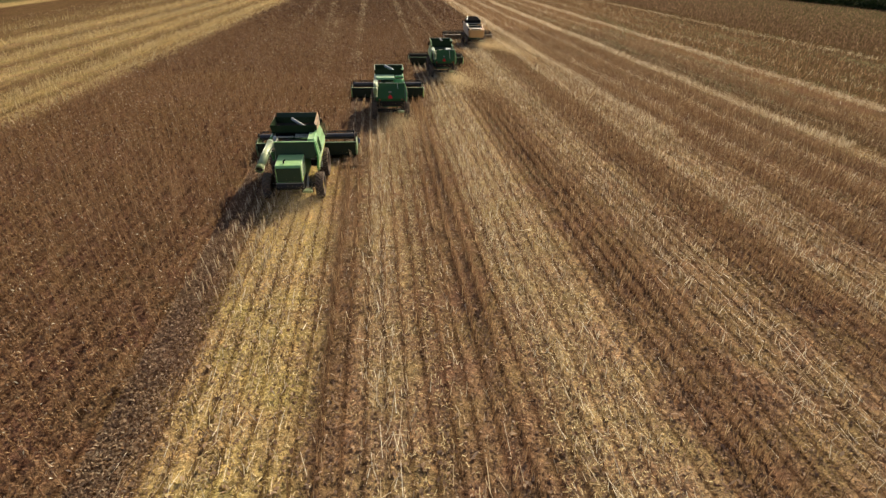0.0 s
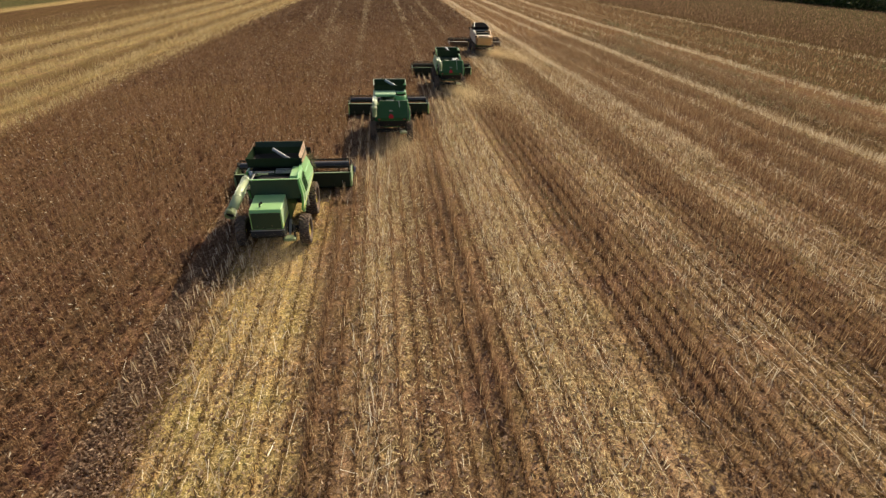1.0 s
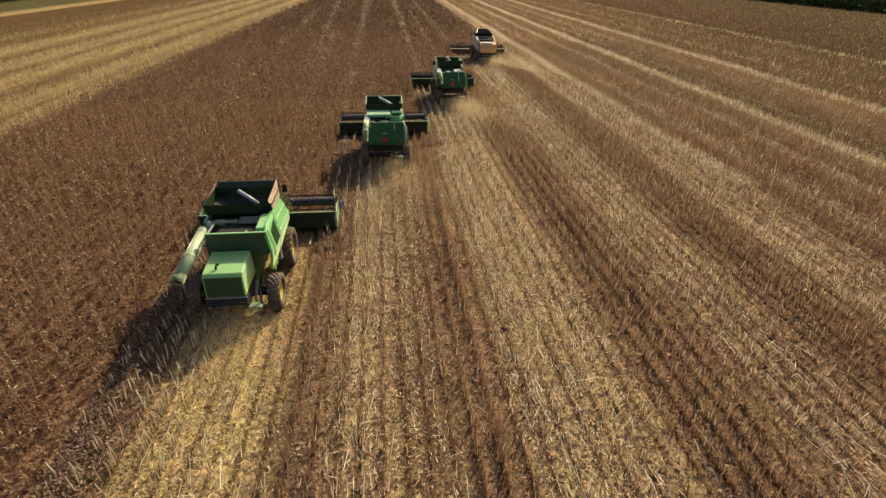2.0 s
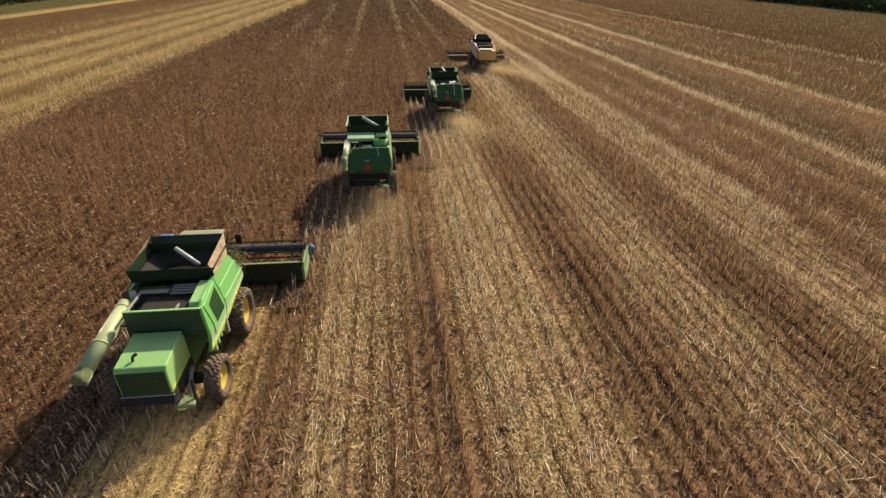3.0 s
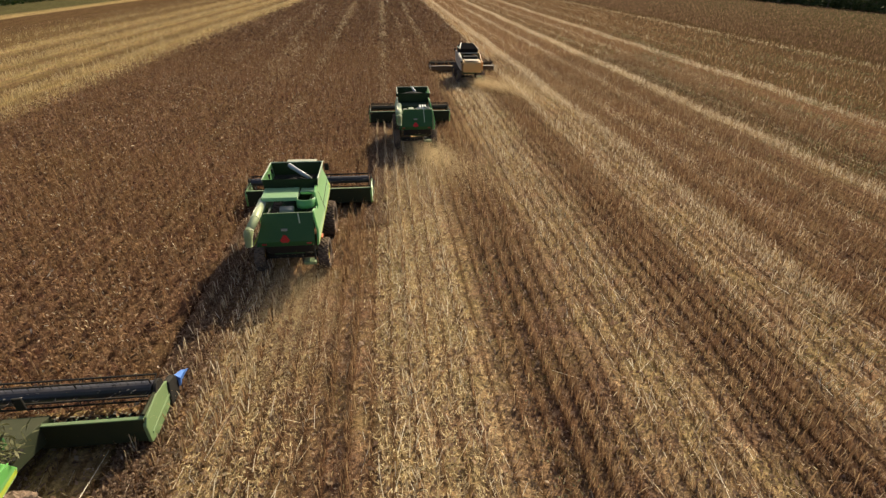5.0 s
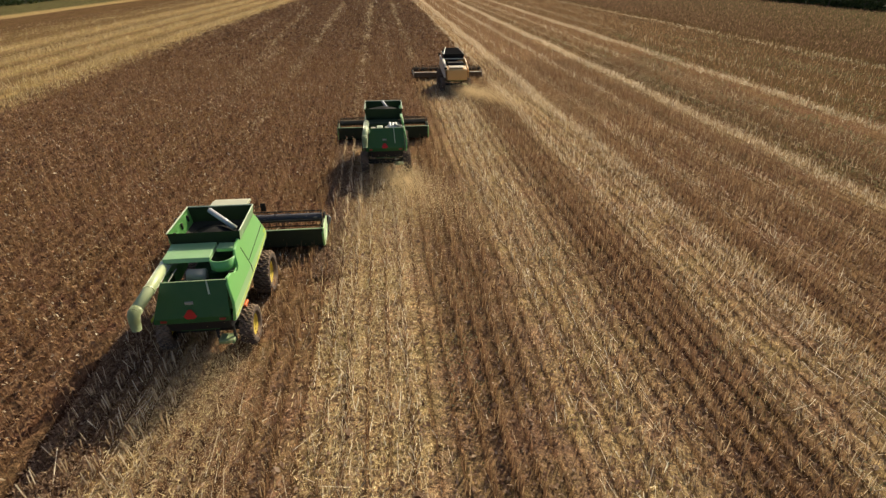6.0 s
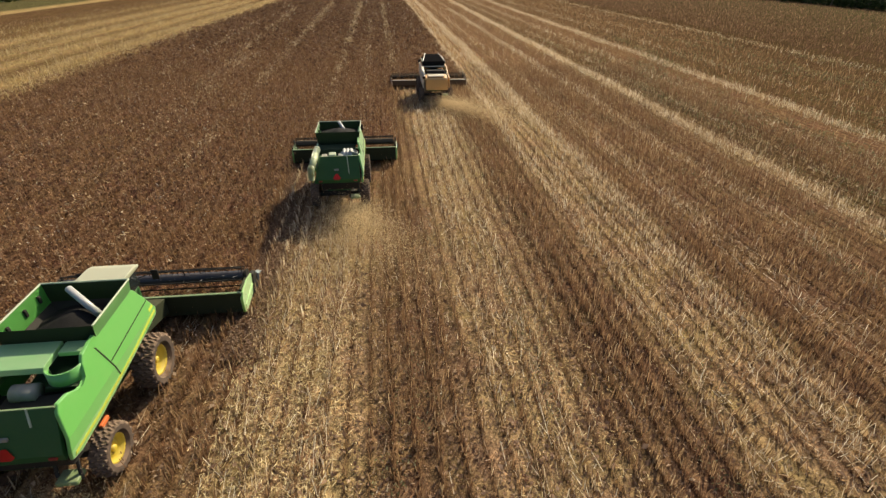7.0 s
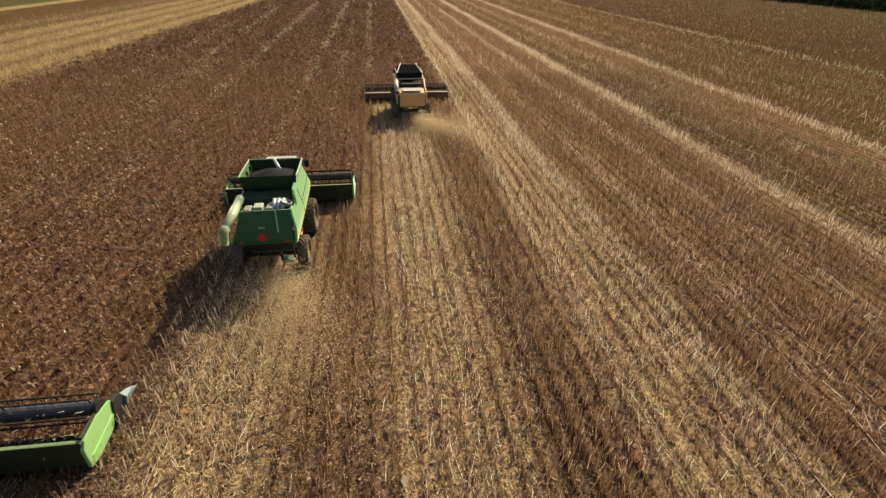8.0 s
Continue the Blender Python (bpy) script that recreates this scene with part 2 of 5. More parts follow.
    clods = m.ramp(m.noise(2.6, 3.0, 0.55), [(0.34, (0.74, 0.72, 0.7)), (0.5, (1.0, 1.0, 1.0)), (0.66, (1.24, 1.22, 1.18))])
    fine = m.mix(1.0, m.mix(1.0, fine, tint, "MULTIPLY"), clods, "MULTIPLY")
    streak = m.ramp(m.noise(1.0, 5.0, 0.7, (1.4, 0.12, 1.0)), [(0.33, (0.62, 0.6, 0.58)), (0.66, (1.3, 1.27, 1.18))])
    wave = m.math("SINE", m.math("MULTIPLY_ADD", s.outputs[0], 2 * math.pi / 0.7))
    wave.node.inputs[0].links[0].from_node.inputs[2].default_value = -math.pi / 2
    edge = m.math("ADD", wave, m.math("MULTIPLY", m.math("SUBTRACT", m.noise(4.0, 4.0, 0.7), 0.5), 1.6))
    rows = m.ramp(m.math("MULTIPLY_ADD", edge, 0.5), [(0.05, (0.58, 0.53, 0.51)), (0.22, (0.97, 0.96, 0.95)), (0.8, (1.08, 1.08, 1.07))])
    rows.node.inputs[0].links[0].from_node.inputs[2].default_value = 0.5
    col = m.mix(1.0, m.mix(1.0, m.mix(1.0, band, fine, "MULTIPLY"), streak, "MULTIPLY"), m.mix(m.math("GREATER_THAN", old, -29.6), (1.0, 1.0, 1.0), rows), "MULTIPLY")
    m.color(col)
    lumps = m.math("ADD", m.noise(3.2, 3.0, 0.6), m.math("MULTIPLY", m.noise(11.0, 6.0, 0.75), 0.4))
    m.bump(lumps, 1.0, 0.22)
    return m.m


SOIL = ground_material()


# ---- mesh helpers ----
def finish(name, bm, material, parent=None, label="", smooth=False):
    bmesh.ops.recalc_face_normals(bm, faces=bm.faces)
    me = bpy.data.meshes.new(name)
    bm.to_mesh(me)
    bm.free()
    me.materials.append(material)
    if smooth:
        for p in me.polygons:
            p.use_smooth = True
    ob = new(name, me)
    if parent:
        ob.parent = parent
    if label:
        tagged(ob, label)
    return ob


def part(name, bm, material, parent, label="", smooth=False):
    return finish(name, bm, material, parent, label, smooth)


def box(bm, x0, x1, y0, y1, z0, z1, bevel=0.03):
    vs = [bm.verts.new((x, y, z)) for z in (z0, z1) for y in (y0, y1) for x in (x0, x1)]
    fs = [bm.faces.new([vs[i] for i in q]) for q in ((0, 1, 3, 2), (4, 6, 7, 5), (0, 4, 5, 1), (2, 3, 7, 6), (0, 2, 6, 4), (1, 5, 7, 3))]
    if bevel:
        bmesh.ops.bevel(bm, geom=list({e for f in fs for e in f.edges}), offset=bevel, segments=2, affect="EDGES", profile=0.5)
    return bm


def boxed(*a, **k):
    return box(bmesh.new(), *a, **k)


def slab(bm, profile, x0, x1, x0b=None, x1b=None, bevel=0.03):
    """A side profile of (y, z) points drawn out from x0 to x1."""
    a = [bm.verts.new((x0, y, z)) for y, z in profile]
    b = [bm.verts.new((x1, y, z)) for y, z in profile]
    n = len(profile)
    fs = [bm.faces.new(a), bm.faces.new(b[::-1])]
    fs += [bm.faces.new((a[i], b[i], b[(i + 1) % n], a[(i + 1) % n])) for i in range(n)]
    if bevel:
        bmesh.ops.bevel(bm, geom=list({e for f in fs for e in f.edges}), offset=bevel, segments=2, affect="EDGES", profile=0.5)
    return bm


def tube(bm, a, b, r0, r1=None, sides=14, caps=True):
    a, b = Vector(a), Vector(b)
    r1 = r0 if r1 is None else r1
    q = (b - a).to_track_quat("Z", "Y")
    rings = []
    for p, r in ((a, r0), (b, r1)):
        rings.append([bm.verts.new(p + q @ Vector((r * math.cos(2 * math.pi * i / sides), r * math.sin(2 * math.pi * i / sides), 0))) for i in range(sides)])
    for i in range(sides):
        j = (i + 1) % sides
        bm.faces.new((rings[0][i], rings[0][j], rings[1][j], rings[1][i]))
    if caps:
        bm.faces.new(rings[0][::-1])
        bm.faces.new(rings[1])
    return bm


def tubed(*a, **k):
    return tube(bmesh.new(), *a, **k)


def lathe(bm, rings, sides=28, axis="x"):
    """Rings of (along, radius) about the x axis."""
    loops = []
    for d, r in rings:
        loops.append([bm.verts.new((d, r * math.cos(2 * math.pi * i / sides), r * math.sin(2 * math.pi * i / sides))) for i in range(sides)])
    for k in range(len(loops) - 1):
        for i in range(sides):
            j = (i + 1) % sides
            bm.faces.new((loops[k][i], loops[k][j], loops[k + 1][j], loops[k + 1][i]))
    return bm


def arrays(name, verts, size, material, kind="stuff", label="", category=""):
    """One mesh out of an array of (pieces * size) corners, a face for each run of size corners."""
    verts = np.asarray(verts, np.float32).reshape(-1, 3)
    n = len(verts) // size
    me = bpy.data.meshes.new(name)
    me.vertices.add(len(verts))
    me.vertices.foreach_set("co", verts.ravel())
    me.loops.add(n * size)
    me.loops.foreach_set("vertex_index", np.arange(n * size, dtype=np.int32))
    me.polygons.add(n)
    me.polygons.foreach_set("loop_start", np.arange(0, n * size, size, dtype=np.int32))
    me.polygons.foreach_set("loop_total", np.full(n, size, np.int32))
    me.update(calc_edges=True)
    me.materials.append(material)
    return tagged(new(name, me), label, category, "", kind)


# ---- the field ----
def ground():
    bm = bmesh.new()
    xs = [-2500, -140, 200, 2500]
    ys = [-2500, -60, 330, 2500]
    g = [[bm.verts.new((x, y, 0)) for x in xs] for y in ys]
    for j in range(3):
        for i in range(3):
            bm.faces.new((g[j][i], g[j][i + 1], g[j + 1][i + 1], g[j + 1][i]))
    return tagged(finish("ground", bm, SOIL), "bare brown soil of a harvested field under chaff", "ground", "", "structure")


ground()

ROW = 0.7
CUT = [(-11.5, -4.5, -8.4), (-5.4, 2.05, 8.1), (1.4, 8.95, 25.5), (8.8, 17.85, 49.8)]   # strips of the four machines: x from, x to, and how far they have come
LEFT, RIGHT = -29.8, 17.9                                                                 # the edges of the standing crop


def skew(y):
    """The old stubble and its windrows run at a slight angle to the crop's rows."""
    return 0.041 * np.clip(y, -60, 420) - 2.2


def standing(x, y):
    ok = (x > LEFT + skew(y)) & (x < RIGHT)
    for a, b, front in CUT:
        ok &= ~((x >= a) & (x < b) & (y < front))
    return ok


def rng_rows(x0, x1, y0, y1, row, step, jitter, rng):
    xs = np.arange(math.ceil(x0 / row) * row, x1, row)
    ys = np.arange(y0, y1, step)
    x, y = (a.ravel() for a in np.meshgrid(xs, ys))
    return x + rng.normal(0, jitter, x.size), y + rng.uniform(-step, step, x.size) * 0.6


def leaf_quads(p, length, width, yaw, droop, twist):
    """Diamond leaves: base, side, tip, side."""
    d = np.stack([np.cos(yaw) * np.cos(droop), np.sin(yaw) * np.cos(droop), np.sin(droop)], -1)
    s = np.stack([-np.sin(yaw), np.cos(yaw), np.zeros_like(yaw)], -1)
    u = np.cross(d, s)
    s = s * np.cos(twist)[:, None] + u * np.sin(twist)[:, None]
    mid = p + d * (length * 0.45)[:, None] + u * (length * 0.12)[:, None]
    w = (width * 0.5)[:, None]
    return np.stack([p, mid + s * w, p + d * length[:, None], mid - s * w], 1)


def blades(p, top, width, yaw):
    """Single upright blades, broad side to one yaw."""
    s = np.stack([np.cos(yaw), np.sin(yaw), 0 * yaw], -1) * (width / 2)[:, None]
    return np.stack([p - s, p + s, top + s * 0.7, top - s * 0.7], 1)


def crossed(p, top, width, rng):
    yaw = rng.uniform(0, math.pi, len(p))
    return np.concatenate([blades(p, top, width, yaw), blades(p, top, width, yaw + math.pi / 2)])


def crop(name, x, y, leaves, size, rng, height=1.12, stem=0.018, uneven=0.1, hang=(-1.15, -0.75, 0.2, 1.0), heads=1):
    n = len(x)
    h = height * rng.normal(1.0, uneven, n).clip(0.55, 1.4)
    base = np.stack([x, y, np.zeros(n)], -1)
    lean = rng.normal(0, 0.08, (n, 2))
    top = base + np.stack([lean[:, 0], lean[:, 1], h], -1)
    over = top + (top - base) * rng.uniform(0.02, 0.24, (n, 1))
    arrays(name, blades(base, over, rng.uniform(0.7, 1.5, n) * stem, rng.normal(0, 0.6, n)), 4, CROP_STEM, "stuff", "upright dry stems of the standing crop", "crop")
    parts = []
    for k in range(leaves):
        f = rng.uniform(0.12, 1.0, n) ** 0.75
        p = base + (top - base) * f[:, None]
        yaw = rng.uniform(0, 2 * math.pi, n)
        parts.append(leaf_quads(p, rng.uniform(0.13, 0.36, n) * size, rng.uniform(0.05, 0.11, n) * size, yaw, rng.choice(hang, n) + rng.normal(0, 0.25, n), rng.normal(0, 0.5, n)))
    # the seed heads: nodding discs at the top; extra far ones stand in for shade
    for k in range(heads):
        p = top + rng.normal(0, 0.16 * (heads > 1), (n, 3)) * np.array([1, 1, 0.4])
        arrays(name, leaf_quads(p, rng.uniform(0.12, 0.2, n) * size, rng.uniform(0.12, 0.2, n) * size, rng.uniform(0, 6.28, n), rng.uniform(-1.2, -0.1, n), np.zeros(n)), 4, HEAD, "stuff", "dark dry seed heads, extra ones standing in for crop shade", "crop")
    return arrays(name, np.concatenate(parts), 4, LEAF, "stuff", "dense ripe reddish-brown dried crop standing uncut in rows", "crop")


def plant_crop():
    rng = np.random.default_rng(3)
    x, y = rng_rows(LEFT - 4.2, RIGHT, -46, 16, ROW, 0.22, 0.25, rng)
    k = standing(x, y) & ((x > -19 - 1.2 * (y + 38)) | (rng.uniform(size=x.size) < 0.4))
    near = k & (y < -8)
    crop("standing_crop", x[near], y[near], 30, 0.52, rng, uneven=0.14, hang=(-1.0, -0.6, 0.15, 0.5, 1.0))
    k &= ~near
    crop("standing_crop", x[k], y[k], 16, 0.72, rng)
    x, y = rng_rows(LEFT - 5.3, -11.7, -75, -46, ROW, 0.4, 0.24, rng)
    k = standing(x, y)
    crop("standing_crop", x[k], y[k], 8, 1.2, rng)
    # from here on, more dark heads per plant imitate the crop's own shade
    x, y = rng_rows(LEFT - 2, RIGHT, 16, 95, ROW, 0.31, 0.24, rng)
    k = standing(x, y) & (rng.uniform(size=x.size) < (95 - y) / 40)
    crop("standing_crop", x[k], y[k], 11, 0.8, rng, hang=(-1.2, -0.9, -0.4, 1.1), heads=5)
    x, y = rng_rows(LEFT, RIGHT, 55, 195, ROW, 0.6, 0.3, rng)
    k = standing(x, y) & (rng.uniform(size=x.size) < (y - 55) / 40) & (rng.uniform(size=x.size) < (195 - y) / 50)
    crop("standing_crop", x[k], y[k], 5, 1.5, rng, 1.12, 0.02, 0.18, (-1.3, -1.0, 1.2), 6)
    x, y = rng_rows(LEFT, RIGHT, 145, 420, 1.4, 1.1, 0.45, rng)
    k = standing(x, y) & (rng.uniform(size=x.size) < (y - 145) / 50)
    crop("standing_crop", x[k], y[k], 4, 3.2, rng, 1.05, 0.03, 0.2, (-1.3, -1.0, 1.2), 6)


def weed_lines():
    """Paler growth along the seams between the sowing passes."""
    rng = np.random.default_rng(31)
    for x0, drift, y0, y1, wide, much in ((2.8, 0.0, 27, 170, 0.35, 1.0), (-5.3, -0.006, 10, 170, 0.4, 1.0), (-8.4, -0.03, -6, 70, 0.7, 0.9), (-11.0, -0.035, 30, 150, 0.5, 0.6), (-16.5, -0.02, 10, 120, 0.6, 0.4), (9.6, 0.0, 51, 170, 0.35, 0.6), (6.2, 0.0, 30, 120, 0.3, 0.3), (-20, -0.01, -20, 60, 0.8, 0.3)):
        n = int((y1 - y0) * 20 * much)
        y = y0 + (y1 - y0) * rng.uniform(size=n)
        x = x0 + drift * (y - y0) + rng.normal(0, wide, n)
        k = rng.uniform(size=n) < 0.25 + 0.6 * np.clip(np.sin(0.37 * y + x0) * np.sin(0.11 * y + 2 * x0) + 0.4, 0, 1)
        x, y = x[k], y[k]
        n = x.size
        far = 1 + np.clip(y, 0, None) / 70
        p = np.stack([x, y, rng.uniform(0.75, 1.3, n)], -1)
        q = leaf_quads(p, rng.uniform(0.1, 0.26, n) * far, rng.uniform(0.04, 0.1, n) * far, rng.uniform(0, 6.28, n), rng.uniform(-0.8, 1.2, n), rng.normal(0, 0.5, n))
        arrays("weeds", q, 4, DRY_WEED, "stuff", "pale tan weeds along a sowing seam in the crop", "weeds")


def cut_mask(x, y):
    return ~(standing(x, y) & standing(x + 0.3, y)) & (x > -92) & (x < 81)


def band(x, wide=1.0):
    """How much pale straw lies at x: the windrows of the passes."""
    v = 0.11 + 0.0 * x
    for c, w, a in ((-9.0, 0.6, 0.9), (-7.3, 1.1, 0.5), (-2.9, 0.7, 1.1), (-0.1, 0.5, 0.5), (3.4, 0.7, 1.0), (5.5, 0.5, 0.8), (11.4, 0.6, 0.8), (13.0, 0.7, 1.0), (18.5, 0.4, 1.2), (20.2, 0.7, 0.7), (22.1, 0.5, 1.2), (25.6, 0.6, 0.5), (30.2, 0.6, 0.5), (35.4, 0.7, 1.2), (39.2, 0.5, 0.6), (43.5, 0.8, 0.35), (49.6, 0.8, 1.2),
                    (57, 1.2, 0.35), (65, 1.2, 0.3), (72, 0.8, 0.2), (77, 1.0, 0.5), (-31.3, 0.5, 1.6), (-35.8, 0.6, 1.4), (-43.5, 0.6, 0.7), (-49.3, 0.6, 1.4), (-58, 0.8, 0.6)):
        v = v + a * np.exp(-(((x - c) / (w * wide)) ** 2))
    return v


def thick(x):
    """Where the stalks stand thickest and tallest, between the windrows."""
    v = 0.0 * x
    for c, w in ((-4.9, 0.5), (1.2, 0.6), (8.6, 1.3), (16.3, 1.5), (23.8, 1.2), (28.4, 1.7), (32.6, 1.2), (41.5, 1.8)):
        v = v + np.exp(-(((x - c) / w) ** 2))
    return v


def patch(x, y):
    """Uneven growth: 0 to 1 in long patches."""
    return 0.5 + 0.5 * np.sin(0.31 * y + 1.7 * x) * np.sin(0.12 * y - 0.9 * x + 1.0)


def clump(x, y):
    """Stalks stand in tufts along each row: 0 to 1."""
    k = np.round(x / ROW)
    return 0.5 + 0.5 * np.sin(8.3 * y + 2.1 * k) * np.sin(3.7 * y + 1.3 * k * k)


def gap(x):
    """Litter gathers between the rows, more in some gaps than in others."""
    k = np.floor(x / ROW)
    own = 0.55 + 0.9 * ((np.sin(k * 12.9898) * 43758.5453) % 1.0)
    return own * (0.12 + 0.88 * np.sin(math.pi * (x / ROW - k)) ** 2)


def fresh(x, y):
    """How much fresh golden chaff lies behind a machine, thinning with the way back."""
    v = 0 * x
    for (a, b, front), reach, much, aside in zip(CUT, (30, 18, 34, 18), (1.1, 1.3, 2.6, 1.5), (0.4, -0.2, -1.1, 0.0)):
        back = front - 9.5 - y
        c = (a + b) / 2 + aside
        v = v + much * np.exp(-(((x - c) / 1.95) ** 4)) * np.clip((back - 0.5) / 3.5, 0, 1) * np.exp(-np.clip(back, 0, None) / reach)
    return v


def scatter(n, x0, x1, y0, y1, rng):
    return rng.uniform(x0, x1, n), rng.uniform(y0, y1, n)


def lying(x, y, length, width, rng, tilt=0.12, along=0.0, lift=0.03, spread=0.3):
    n = len(x)
    yaw = rng.uniform(0, 2 * math.pi, n)
    if along:
        pick = rng.uniform(size=n) < along
        yaw = np.where(pick, math.pi / 2 + rng.normal(0, spread, n), yaw)
    t = rng.normal(0, tilt, n)
    d = np.stack([np.cos(yaw) * np.cos(t), np.sin(yaw) * np.cos(t), np.sin(t)], -1) * (length / 2)[:, None]
    s = np.stack([-np.sin(yaw), np.cos(yaw), rng.normal(0, 0.3, n)], -1) * (width / 2)[:, None]
    c = np.stack([x, y, np.abs(d[:, 2]) + rng.uniform(0.008, lift, n)], -1)
    return np.stack([c - d - s, c + d - s * 0.7, c + d + s * 0.7, c - d + s], 1)


def upright(x, y, h, lean, rng):
    base = np.stack([x, y, 0 * x], -1)
    return base, base + np.stack([rng.normal(0, lean, x.size), rng.normal(0, lean * 1.2, x.size), h], -1)


def strew():
    rng = np.random.default_rng(5)
    # brown cut stalks, short clumps in clean rows, taller where the knives ran high
    for y0, y1, step, wide in ((-48, 14, 0.13, 0.8), (14, 62, 0.2, 1.4)):
        x, y = rng_rows(-12.6, 46, y0, y1, ROW, step, 0.028, rng)
        t = np.minimum(thick(x), 1) * (0.55 + 0.45 * patch(x, y))
        k = cut_mask(x, y) & (rng.uniform(size=x.size) < 0.38 + 0.22 * t + 0.6 * clump(x, y))
        x, y, t = x[k], y[k], t[k]
        h = rng.uniform(0.14, 0.36, x.size) * (0.7 + 0.6 * clump(x, y)) + 0.38 * t * rng.uniform(0.2, 1, x.size)
        base, top = upright(x, y, h, 0.06, rng)
        arrays("stubble", crossed(base, top, rng.uniform(0.018, 0.036, x.size) * wide, rng), 4, ROW_STUB, "stuff", "brown cut stalks standing in rows of stubble", "stubble")
        # ragged leaves and side shoots left on the stalks
        k = rng.uniform(size=x.size) < 0.3 + 0.6 * t
        p = base[k] + (top[k] - base[k]) * rng.uniform(0.1, 0.95, (k.sum(), 1))
        m = len(p)
        arrays("stubble", leaf_quads(p, rng.uniform(0.08, 0.22, m) * wide, rng.uniform(0.025, 0.06, m) * wide, rng.uniform(0, 6.28, m), rng.uniform(-1.2, 1.2, m), rng.normal(0, 0.5, m)), 4, ROW_LEAF, "stuff", "ragged brown leaves on the cut stalks", "stubble")
    # side shoots that fill the taller strips, close to their rows
    x, y = scatter(420000, -6, 46, -48, 62, rng)
    x = np.round(x / ROW) * ROW + rng.normal(0, 0.1 + 0.12 * (y > 0), x.size)
    t = np.minimum(thick(x), 1)
    k = cut_mask(x, y) & ((x > -4) | (y < -9)) & (rng.uniform(size=x.size) < t ** 1.3 * (0.2 + 0.6 * patch(x, y)))
    x, y = x[k], y[k]
    base, top = upright(x, y, rng.uniform(0.25, 0.7, x.size), 0.07, rng)
    arrays("stubble", blades(base, top, rng.uniform(0.014, 0.028, x.size), rng.normal(0, 0.6, x.size)), 4, STUB, "stuff", "thin brown stems left tall between the windrows", "stubble")
    # tall ragged stems in patches on the earlier passes
    x, y = scatter(64000, 9, 46, -25, 62, rng)
    x = np.where(rng.uniform(size=x.size) < 0.85, np.round(x / ROW) * ROW + rng.normal(0, 0.07, x.size), x)
    k = cut_mask(x, y) & (rng.uniform(size=x.size) < 0.25 + 0.75 * patch(0.4 * x, 1.3 * y))
    x, y = x[k], y[k]
    base, top = upright(x, y, rng.uniform(0.2, 0.55, x.size), 0.08, rng)
    arrays("stubble", blades(base, top, rng.uniform(0.018, 0.036, x.size), rng.normal(0, 0.5, x.size)), 4, STALK, "stuff", "tall ragged brown stems among the stubble", "stubble")
    # stout single stems that stand out near by, in the thick strips above all
    x, y = scatter(95000, -4.6, 30, -30, 12, rng)
    x = np.round(x / ROW) * ROW + rng.normal(0, 0.06, x.size)
    k = cut_mask(x, y) & (rng.uniform(size=x.size) < 0.05 + 0.07 * (x < 2.5) + 0.35 * np.minimum(thick(x), 1) * patch(1.3 * x, 1.7 * y))
    x, y = x[k], y[k]
    base, top = upright(x, y, rng.uniform(0.3, 0.65, x.size), 0.07, rng)
    arrays("stubble", blades(base, top, rng.uniform(0.024, 0.042, x.size), rng.normal(0, 0.4, x.size)), 4, STUB, "stuff", "stout brown stems standing in the stubble rows", "stubble")
    # fresh stubs that stand tall and pale close behind the knives
    for a, b, front in CUT[:3]:
        x, y = scatter(420, a + 0.3, a + 3.4, front - 19, front - 0.5, rng)
        x = np.round(x / ROW) * ROW + rng.normal(0, 0.05, x.size)
        base, top = upright(x, y, rng.uniform(0.35, 0.75, x.size), 0.06, rng)
        arrays("stubble", crossed(base, top, rng.uniform(0.028, 0.048, x.size), rng), 4, STRAW, "stuff", "pale fresh stubs standing tall behind the knives", "stubble")
    # pale stalks standing and leaning in the windrows
    x, y = scatter(300000, -12.6, 46, -48, 66, rng)
    x = np.where(rng.uniform(size=x.size) < 0.75, np.round(x / ROW) * ROW + rng.normal(0, 0.07, x.size), x)
    k = cut_mask(x, y) & (rng.uniform(size=x.size) < (band(x) - 0.1) * 0.16 * (0.5 + 1.0 * patch(x, y)) + 0.1 * fresh(x, y) + 0.1 * (y > 14) * band(x))
    x, y = x[k], y[k]
    base, top = upright(x, y, rng.uniform(0.12, 0.42, x.size), 0.1, rng)
    arrays("straw", blades(base, top, rng.uniform(0.012, 0.026, x.size), rng.normal(0, 0.6, x.size)), 4, STRAW, "stuff", "pale broken stalks leaning out of the windrows", "straw")
    # whole stalks that the machines dropped on their fresh chaff
    x, y = scatter(60000, -12.6, 18, -48, 48, rng)
    k = cut_mask(x, y) & (rng.uniform(size=x.size) < 0.04 * fresh(x, y) + 0.01 * band(x))
    x, y = x[k], y[k]
    arrays("straw", lying(x, y, rng.uniform(0.4, 1.2, x.size), rng.uniform(0.014, 0.026, x.size), rng, 0.2, 0.93, 0.12, 0.2), 4, STRAW, "stuff", "long pale stalks dropped along the fresh chaff", "straw")
    # long straws that lie along the rows, with a few thrown across
    x, y = scatter(130000, -12.6, 46, -48, 62, rng)
    k = cut_mask(x, y) & (rng.uniform(size=x.size) < (band(x) + 0.02) ** 1.3 * (0.2 + 1.0 * gap(x)) * 0.42)
    x, y = x[k], y[k]
    arrays("straw", lying(x, y, rng.gamma(3.0, 0.17, x.size) + 0.1, rng.uniform(0.012, 0.026, x.size), rng, 0.1, 0.93, 0.1, 0.14), 4, STRAW, "stuff", "pale dry straw lying along the stubble rows", "straw")
